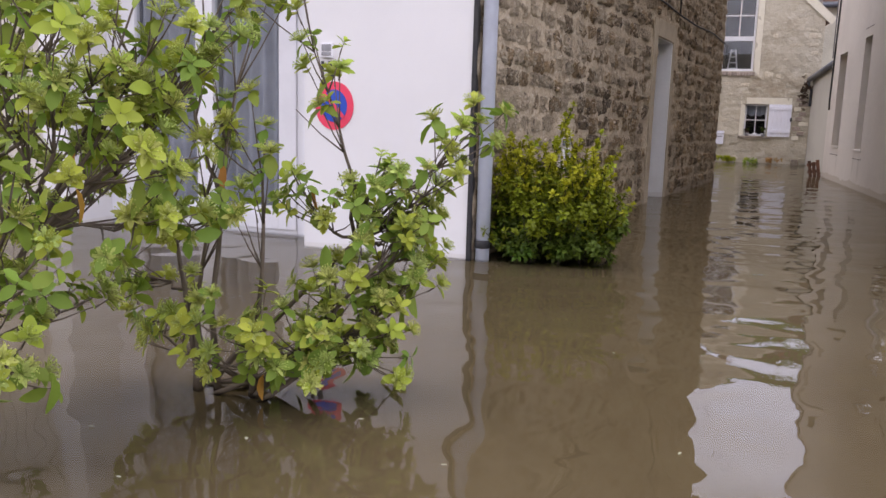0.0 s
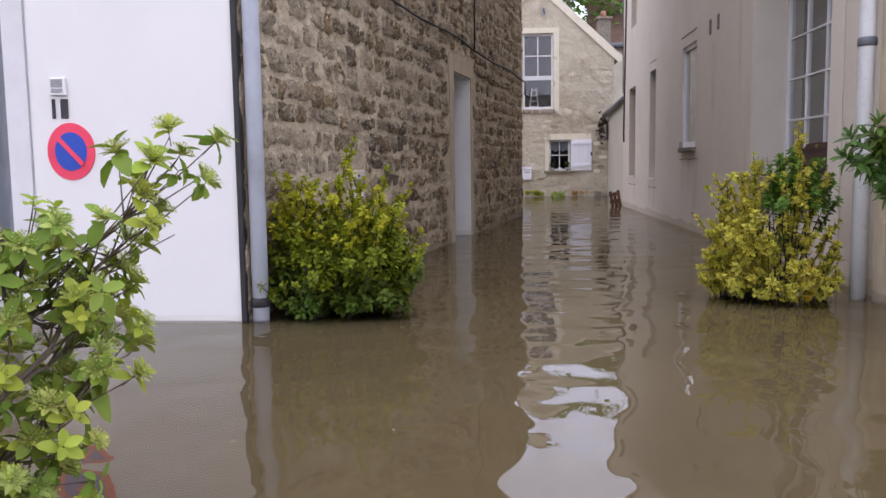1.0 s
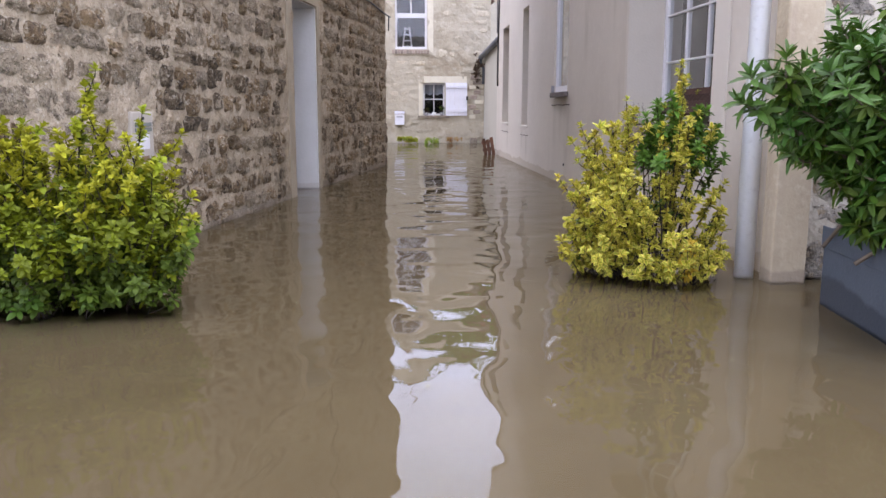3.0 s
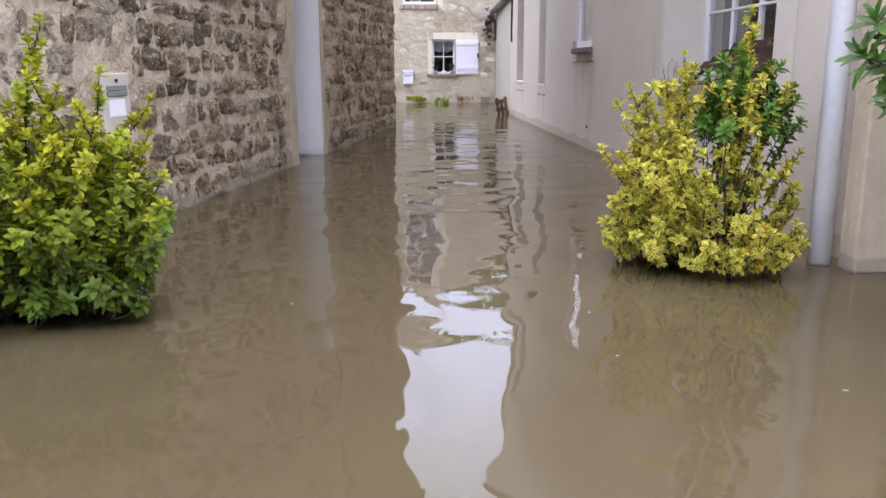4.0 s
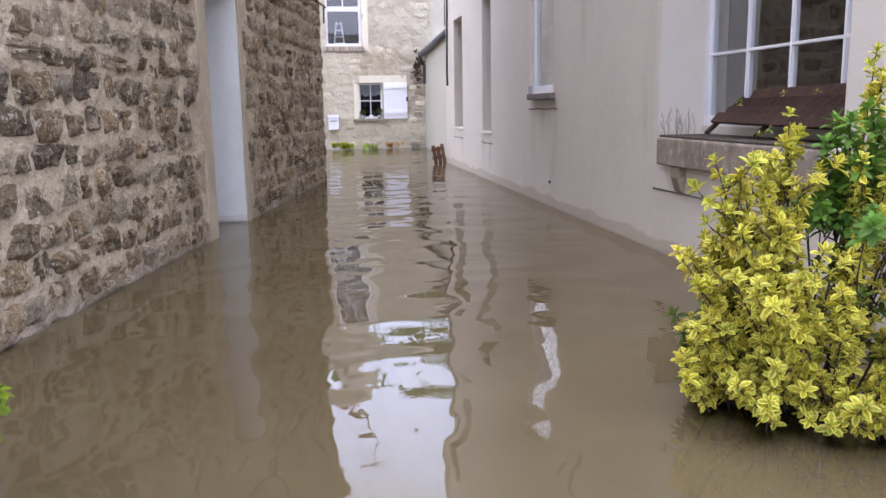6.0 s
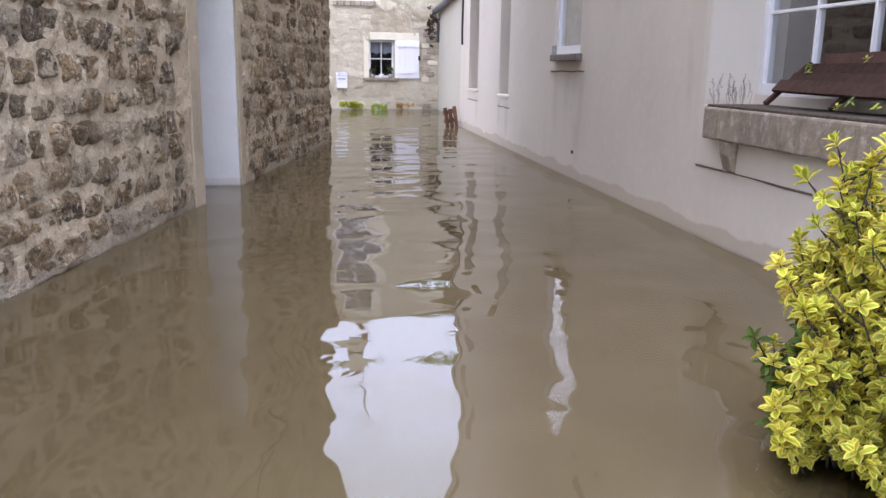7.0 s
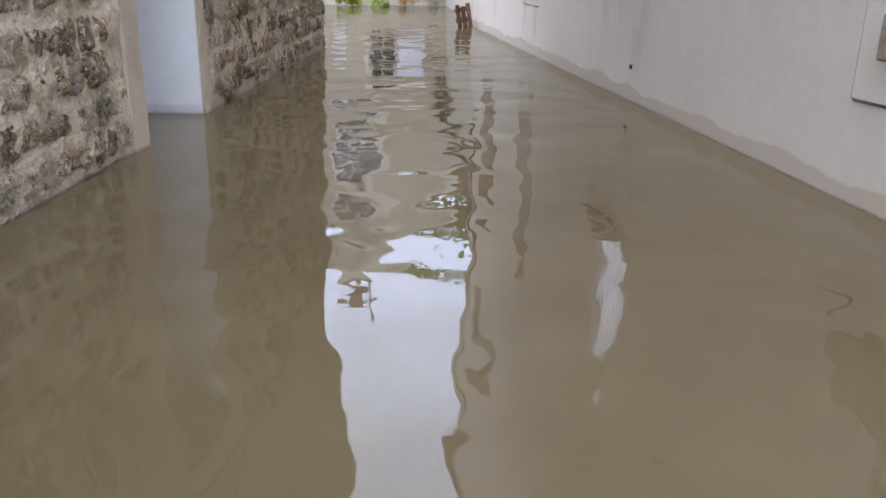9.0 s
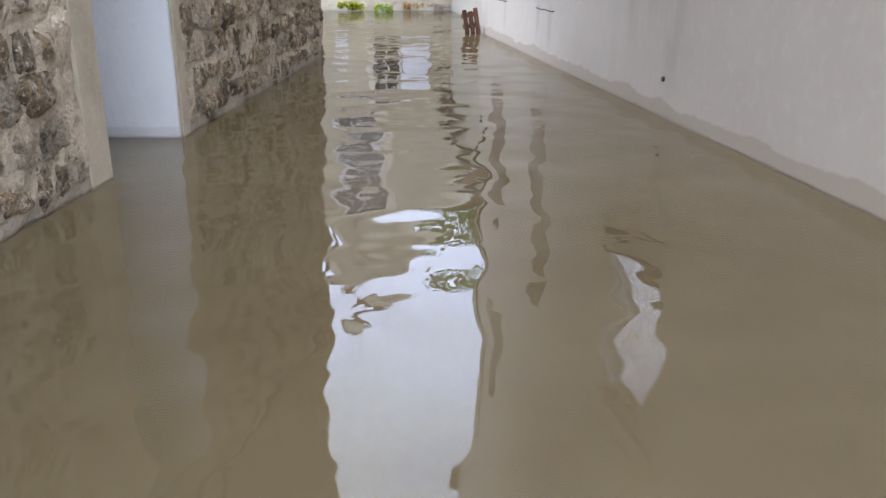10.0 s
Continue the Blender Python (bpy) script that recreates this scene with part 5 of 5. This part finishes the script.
BUD = [bud_mesh(rng) for _ in range(3)]
bm = bmesh.new()
leaf(bm, Matrix.Identity(4), 0.11, 0.045, 0.35, 0.25)
BIG = mesh_of("hanging_leaf", bm, L_SHRUB)
bm = bmesh.new()
leaf(bm, Matrix.Identity(4), 0.085, 0.035, 0.35, 0.3)
OLD = mesh_of("old_leaf", bm, L_OLD)


def budding_shrub(base, tips, label, seed, droops=(), olds=()):
    """A few limbs fan out from the foot; the rest fork from them. Leaves and flower heads sit on the outer twigs."""
    g = random.Random(seed)
    o = thing("budding_shrub", pose(*base), label, "shrub", "shrubs at the street corner")
    B = Vector(base)

    def arm(a, tip, r0, n=7):
        mid = a.lerp(tip, 0.5) + Vector((g.uniform(-1, 1), g.uniform(-1, 1), g.uniform(-0.9, 0.5))) * 0.12 * (tip - a).length
        pts = [a * (1 - t) ** 2 + mid * 2 * t * (1 - t) + tip * t * t + Vector((g.uniform(-1, 1), g.uniform(-1, 1), g.uniform(-1, 1))) * 0.013 * (0 < t < 1) for t in (k / n for k in range(n + 1))]
        bm = bmesh.new()
        tube(bm, [p - B for p in pts], [r0 * (1 - 0.82 * k / n) for k in range(n + 1)], 6)
        return pts, bm

    limbs = []
    for i, tip in enumerate(tips):
        tip = Vector(tip)
        if i % 4 == 0 or len(limbs) < 5:
            a = B + Vector((g.uniform(-0.12, 0.24), g.uniform(-0.09, 0.09), -0.04))
            pts, bm = arm(a, tip, 0.013)
            tube(bm, [Vector((a.x, a.y, DEEP)) - B, a - B], 0.014, 6)
            limbs.append(pts)
            first = 4
        else:
            a = min((p for line in limbs for p in line[2:5] if 0.0 < p.z < tip.z + 0.05), key=lambda p: (p - tip).length + 0.35 * (p - tip).xy.length, default=B)
            pts, bm = arm(a, tip, 0.008)
            first = 3
        n = len(pts) - 1
        ends = [(pts[-1], pts[-1] - pts[-2])]
        for k in range(first, n):
            for _ in range(3):
                d = ((pts[k + 1] - pts[k]).normalized() * 0.8 + Vector((g.uniform(-1, 1), g.uniform(-1, 1), g.uniform(-0.35, 0.8)))).normalized()
                e = pts[k].lerp(pts[k + 1], g.random()) + d * g.uniform(0.06, 0.19)
                if e.z < 0.03:
                    continue
                h = pts[k].lerp(e, 0.5) + Vector((0, 0, -0.008))
                tube(bm, [pts[k] - B, h - B, e - B], [0.0032, 0.0022, 0.0014], 5)
                ends.append((e, d))
        part("limb", bm, M_BARK, o)
        for e, d in ends:
            if g.random() < 0.14:
                continue
            m = Matrix.Translation(e - B) @ turn_to(d.normalized() + Vector((0, 0, 0.3)), g)
            place_on(o, new("leaf_spray", g.choice(SF)), m @ Matrix.Scale(g.uniform(0.55, 1.05), 4))
            if g.random() < 0.75:
                place_on(o, new("flower_head", g.choice(BUD)), m @ Matrix.Translation((0, 0, 0.02)) @ Matrix.Scale(g.uniform(0.65, 1.05), 4))
    for mesh, name, spots in ((BIG, "hanging_leaf", droops), (OLD, "old_leaf", olds)):
        for p in spots:
            place_on(o, new(name, mesh), Matrix.Translation(Vector(p) - B) @ Matrix.Rotation(g.uniform(0, 6.28), 4, "Z") @ Matrix.Rotation(radians(-80 + g.uniform(-15, 15)), 4, "X") @ Matrix.Scale(g.uniform(0.8, 1.1), 4))
    return o


budding_shrub((0.1, 2.45, 0), [(0.9, 2.8, 0.88), (0.6, 2.58, 0.22), (0.52, 2.5, 0.12), (0.66, 2.66, 0.3), (-0.12, 2.4, 0.2), (0.42, 2.45, 0.1), (0.5, 2.55, 0.3), (0.3, 2.34, 0.1), (0.58, 2.5, 0.16), (0.72, 2.7, 0.36), (0.46, 2.42, 0.2), (0.62, 2.55, 0.12), (0.74, 2.75, 0.66), (0.72, 2.7, 0.44), (0.43, 2.45, 1.2), (0.7, 2.66, 0.5), (0.3, 2.4, 1.15), (0.12, 2.3, 1.05), (0.45, 2.55, 0.58), (0.6, 2.6, 0.2), (-0.05, 2.35, 0.9), (0.28, 2.2, 0.6), (-0.2, 2.4, 1.2), (0.35, 2.3, 0.2), (0.4, 2.3, 0.85), (0.84, 2.78, 0.74), (0.66, 2.68, 0.54), (0.6, 2.6, 0.64), (0.2, 2.35, 0.78), (0.0, 2.3, 0.6), (-0.1, 2.4, 0.35), (0.15, 2.3, 0.26)],
              "budding green shrub with bare lower twigs in flood water", 3,
              droops=[(0.66, 2.68, 0.52), (0.72, 2.7, 0.36), (0.6, 2.62, 0.4), (0.64, 2.64, 0.38), (0.7, 2.66, 0.28), (0.58, 2.6, 0.72), (0.5, 2.5, 0.5), (0.36, 2.42, 0.12)],
              olds=[(0.46, 2.5, 0.68), (0.36, 2.35, 0.1), (0.26, 2.3, 0.75)])
budding_shrub((-0.72, 1.8, 0), [(-0.25, 1.9, 1.25), (-0.02, 1.85, 1.18), (-0.5, 2.2, 1.2), (-0.08, 1.9, 0.82), (0.06, 1.78, 0.55), (-0.4, 2.1, 0.75), (0.05, 1.72, 0.25), (0.24, 1.85, 1.0), (-0.2, 2.1, 0.98), (-0.35, 2.3, 0.55), (0.08, 1.9, 0.4), (-0.1, 2.0, 1.3), (0.2, 2.0, 1.2), (-0.1, 2.05, 1.12), (0.3, 1.95, 1.12), (0.0, 2.1, 0.68), (-0.15, 2.2, 0.85), (0.22, 2.05, 0.9), (0.3, 1.8, 0.8), (0.2, 1.7, 1.1), (0.12, 1.65, 0.75), (0.36, 2.0, 1.02), (0.4, 2.1, 1.22), (0.3, 1.9, 0.62), (0.15, 1.6, 0.5), (0.1, 1.62, 0.95)],
              "budding green shrub leaning over the flood water", 5,
              droops=[(0.14, 1.72, 0.25), (0.22, 1.8, 0.9), (0.08, 1.75, 0.65), (0.3, 1.85, 0.75)], olds=[(0.16, 1.8, 0.8), (0.2, 1.75, 0.72)])

# weeds in the window trough
wd = thing("trough_weeds", pose(XR - 0.02, 8.3, 0.75), "dry weeds and a green tuft in a window trough", "weeds")
for i in range(14):
    y = rng.choice((0.42, 0.45, 0.2, 0.22, 0.3))
    a = Vector((rng.uniform(-0.02, 0.1), y + rng.uniform(-0.03, 0.03), -0.01))
    b = a + Vector((rng.uniform(-0.04, 0.04), rng.uniform(-0.05, 0.05), rng.uniform(0.06, 0.2)))
    bm = bmesh.new()
    tube(bm, stem_curve(a, b, rng, n=4), [0.0013, 0.0011, 0.001, 0.0008, 0.0006], 4)
    for k in range(7):
        q = a.lerp(b, 0.35 + 0.1 * k)
        tube(bm, [q, q + Vector((rng.uniform(-0.012, 0.012), rng.uniform(-0.016, 0.016), 0.01))], [0.0008, 0.0022], 4)
    part("dry_stalk", bm, M_BARK, wd)
for p in ((0.2, -0.12, 0.16), (0.18, -0.15, 0.2), (0.22, -0.08, 0.12), (0.24, -0.5, 0.22), (0.23, -0.8, 0.23), (0.05, -0.62, 0.02), (0.06, -0.68, 0.05), (0.02, -0.9, 0.03)):
    place_on(wd, new("green_tuft", SF[rng.randrange(5)]), Matrix.Translation(p) @ turn_to((-0.4, rng.uniform(-.4, .4), 1), rng) @ Matrix.Scale(rng.uniform(0.3, 0.5), 4))

# plants at the far house foot and on its sill
gp = thing("ground_cover_plant", pose(2.4, HY - 0.3, 0), "bright yellow-green clump at the house foot", "plant")
for i in range(60):
    place_on(gp, new("tuft", SP_Y[i % 3]), Matrix.Translation((rng.uniform(-0.24, 0.24), rng.uniform(-0.1, 0.1), rng.uniform(0.0, 0.12))) @ turn_to((rng.uniform(-.4, .4), -0.4, 1), rng) @ Matrix.Scale(1.1, 4))
gp = thing("leafy_weed", pose(3.0, HY - 0.6, 0), "green leafy weed poking out of the water", "plant")
for i in range(34):
    place_on(gp, new("tuft", SF[i % 5]), Matrix.Translation((rng.uniform(-0.16, 0.16), rng.uniform(-0.1, 0.1), rng.uniform(-0.02, 0.09))) @ turn_to((rng.uniform(-.8, .8), -0.4, 1), rng) @ Matrix.Scale(rng.uniform(0.7, 1.2), 4))
gp = thing("withered_plant", pose(3.62, HY - 0.25, 0), "withered red-brown plant at the house foot", "plant")
SR = sprig_mesh("withered_sprig", rng, 9, 0.06, 0.02, 0.04, (80, 20), L_OLD)
for i in range(22):
    place_on(gp, new("tuft", SR), Matrix.Translation((rng.uniform(-0.2, 0.2), rng.uniform(-0.05, 0.05), rng.uniform(0.0, 0.1))) @ turn_to((rng.uniform(-.5, .5), -0.4, 1), rng))
tagged(part("kerb_stone", bx(4.02, HY - 0.35, DEEP, 4.2, HY - 0.15, 0.13, 0.02), M_TROUGH), "pale stone block standing in the water", "stone")
SW = sprig_mesh("wine_sprig", rng, 9, 0.05, 0.026, 0.03, (95, 40), L_WINE)
for x, mt in ((2.9, L_DARK), (3.1, None), (3.3, L_DARK)):
    fp = thing("flower_pot", pose(x, HY + 0.03, 0.691), "small pot on a far window sill", "pot", "pots on the sill")
    part("pot", tube(bmesh.new(), [(0, 0, 0), (0, 0, 0.09)], [0.04, 0.055], 12), M_PVC if mt is None else M_GREYBOX, fp)
    if mt:
        for i in range(12):
            place_on(fp, new("tuft", SW if i % 3 else SP_D[0]), Matrix.Translation((rng.uniform(-0.05, 0.05), rng.uniform(-0.04, 0.04), 0.1 + rng.uniform(0, 0.12))) @ turn_to((rng.uniform(-.8, .8), -0.3, 1), rng))

dc = thing("dead_creeper", pose(4.2, HY - 0.25, 2.0), "withered brown creeper hanging from the gutter end", "creeper")
SD = sprig_mesh("dead_sprig", rng, 9, 0.07, 0.03, 0.04, (100, 40), L_DEAD)
for i in range(22):
    place_on(dc, new("tuft", SD), Matrix.Translation((rng.gauss(0.02, 0.07), rng.uniform(-0.08, 0.1), rng.gauss(-0.15, 0.17))) @ turn_to((rng.uniform(-.8, .3), -0.5, -0.5), rng) @ Matrix.Scale(rng.uniform(0.8, 1.4), 4))

# tree behind the house
te = thing("tree", pose(4.6, 32.5, 0), "broad green tree rising behind the houses", "tree")
bm = bmesh.new()
tube(bm, [(0, 0, DEEP), (0.05, 0, 2.5), (-0.05, 0.1, 5)], [0.3, 0.24, 0.16], 12)
for i in range(9):
    a = i * 0.7
    tube(bm, [(0, 0, 2.8 + i * 0.3), (0.9 * math.cos(a), 0.9 * math.sin(a), 4.2 + i * 0.32), (2.3 * math.cos(a), 2.3 * math.sin(a), 5.0 + i * 0.4)], [0.12, 0.08, 0.03], 7)
part("trunk", bm, M_BARK, te)
bm = bmesh.new()
g = random.Random(11)
for c in range(90):
    d = Vector((g.gauss(0, 1), g.gauss(0, 1), g.gauss(0, 0.8))).normalized()
    cc = Vector((d.x * 3.4, d.y * 2.4, 6.4 + d.z * 2.5)) * 1.0
    cc = Vector((0, 0, 6.4)).lerp(cc, g.uniform(0.45, 1.05))
    for k in range(75):
        p = cc + Vector((g.gauss(0, 0.36), g.gauss(0, 0.36), g.gauss(0, 0.28)))
        leaf(bm, Matrix.Translation(p) @ turn_to((g.uniform(-1, 1), g.uniform(-1, 1), 1.2), g), g.uniform(0.16, 0.28), 0.13)
tagged(part("crown", bm, L_TREE, te), kind="stuff")

# bits afloat
bm = bmesh.new()
leaf(bm, Matrix.Identity(4), 0.02, 0.009, 0.05, 0.15)
FLOAT = mesh_of("floating_leaf", bm, L_FLOWER)
FLOATS = [(1.36, 3.36), (0.3, 1.75), (1.04, 2.11), (0.45, 2.09), (0.01, 2.0), (0.69, 2.33), (1.63, 2.43), (0.87, 3.24), (2.7, 4.9), (3.26, 4.6), (1.65, 5.52), (2.73, 5.36), (3.76, 10.24), (2.2, 4.4)]
for x, y in FLOATS:
    fl = new("floating_leaf", FLOAT)
    fl.matrix_world = pose(x, y, 0.003, 0, 0, rng.uniform(0, 360))
    tagged(fl, "small pale leaf floating on brown water", "leaf", "floating leaves")

# ---------- stones, piece by piece ----------
def stone_mesh(g, mats, n=5):
    """A rubble stone: a broken, uneven face that sinks into the mortar round its edge."""
    bm = bmesh.new()
    pw = g.uniform(5, 14)
    skew, taper, tip = g.uniform(-0.15, 0.15), g.uniform(-0.2, 0.2), g.uniform(-0.5, 0.5)
    seed = g.uniform(0, 90)
    rows = []
    for i in range(n + 1):
        row = []
        for j in range(n + 1):
            u, v = 2 * i / n - 1, 2 * j / n - 1
            r = (abs(u) ** pw + abs(v) ** pw) ** (1 / pw)
            u += g.uniform(-0.12, 0.12)
            v += g.uniform(-0.12, 0.12)
            x = 0.55 - 1.5 * r ** 7 + 1.0 * noise.noise(Vector((u * 1.5, v * 1.5, seed))) + tip * v * 0.7 + g.uniform(-0.3, 0.3)
            row.append(bm.verts.new((max(x, -1.6), 0.56 * u * (1 + taper * v) + skew * v * 0.5, 0.56 * v)))
        rows.append(row)
    for i in range(n):
        for j in range(n):
            bm.faces.new((rows[i][j], rows[i + 1][j], rows[i + 1][j + 1], rows[i][j + 1]))
    return mesh_of("stone", bm, mats, smooth=True)


g = random.Random(21)
STONES = [stone_mesh(g, M_STONE) for _ in range(14)] + [stone_mesh(g, M_STONE_TAN) for _ in range(7)] + [stone_mesh(g, M_STONE_GREY) for _ in range(8)]


PALE = [stone_mesh(g, M_STONE_PALE) for _ in range(6)]


def lay_stones(g, v0, v1, z0, z1, skip, heights, widths, gap):
    """Courses of uneven stones: (v, z, width, height)."""
    z = z0
    while z < z1:
        h = g.uniform(*heights)
        v = v0 + g.uniform(0.0, 0.12)
        while v < v1 - 0.06:
            w = min(g.uniform(*widths), v1 - v)
            hh = h * g.uniform(0.72, 1.12)
            zc = z + h / 2 + g.uniform(-0.02, 0.02)
            if (w > 0.28 or h > 0.18) and g.random() < 0.3:
                todo = [(v + w / 2, zc - hh * 0.26, w, hh * 0.46), (v + w / 2, zc + hh * 0.28, w, hh * 0.44)]
            else:
                todo = [(v + w / 2, zc, w, hh)]
            for s in todo:
                if not any(a - s[2] / 2 < s[0] < b + s[2] / 2 and c - s[3] / 2 < s[1] < d + s[3] / 2 for a, b, c, d in skip):
                    yield s
            v += w + g.uniform(*gap)
        z += h + g.uniform(*gap) * 0.8


def add_stones(parent, base, laid, meshes, depth, near, g, side=1.0, washed=None):
    """Stones in the nearer stretch become pieces of the wall; the rest one joined part."""
    verts, faces, mats, count = [], [], [], 0
    names = []
    for v, z, w, h in laid:
        me = meshes[g.randrange(len(meshes))]
        if washed and g.random() < washed(v, z):
            me = PALE[g.randrange(len(PALE))]
        m = base @ Matrix.Translation((g.uniform(-0.004, 0.006) * side, v, z)) @ Matrix.Rotation(g.uniform(-0.07, 0.07), 4, "X") @ Matrix.Diagonal((depth * g.uniform(0.6, 1.5) * side, w * 1.07, h * 1.08, 1))
        if near(v, z) and count < 300:
            ob = new("stone", me)
            ob.parent = parent
            ob.matrix_parent_inverse = parent.matrix_world.inverted()
            ob.matrix_basis = m
            count += 1
        else:
            k = len(verts)
            verts += [m @ q.co for q in me.vertices]
            faces += [[k + i for i in p.vertices] for p in me.polygons]
            if me.materials[0] not in names:
                names.append(me.materials[0])
            mats += [names.index(me.materials[0])] * len(me.polygons)
    if verts:
        me = bpy.data.meshes.new("upper_stones")
        me.from_pydata([tuple(v) for v in verts], [], faces)
        for q in names:
            me.materials.append(q)
        me.polygons.foreach_set("material_index", mats)
        me.polygons.foreach_set("use_smooth", [True] * len(faces))
        ob = new("upper_stones", me)
        ob.parent = parent
        ob.matrix_parent_inverse = parent.matrix_world.inverted()
        tagged(ob, kind="stuff")


bpy.context.view_layer.update()
skip = [(va - 0.2, vb + 0.12, -1, 2.16), (1.62, 1.95, 0.47, 0.87)]
laid = list(lay_stones(g, 0.03, V_END - 0.02, 0.025, 2.0, skip, (0.1, 0.17), (0.09, 0.3), (0.004, 0.034)))
laid += list(lay_stones(g, 0.03, V_END - 0.02, 2.0, 6.4, skip, (0.1, 0.16), (0.09, 0.28), (0.006, 0.036)))
add_stones(wall_stone, GABLE, laid, STONES, 0.022, lambda v, z: 0.8 < v < 8.6 and z < 1.35, g, washed=lambda v, z: 0.7 if v < 1.5 else (0.28 if z < 1.1 else 0.45))
GST = [stone_mesh(g, M_GARDEN_STONE) for _ in range(6)]
add_stones(wall_garden, GARDEN, lay_stones(g, 0.02, 3.0, 0.0, 3.0, [], (0.12, 0.2), (0.14, 0.32), (0.02, 0.04)), GST, 0.02, lambda v, z: v < 1.6, g)
HST = [stone_mesh(g, M_HOUSE_STONE) for _ in range(6)]
hskip = [(-3.1, -1.9, 2.2, 4.6), (-4.05, -2.66, 0.55, 1.75), (-2.36, -2.04, 0.4, 0.84)]
laid = [s for s in lay_stones(g, -4.5, -1.6, 0.05, 3.7, hskip, (0.1, 0.17), (0.14, 0.36), (0.05, 0.14)) if g.random() < 0.72]
add_stones(hwall, FACE_H, laid, HST, 0.012, lambda v, z: True, g, -1.0)
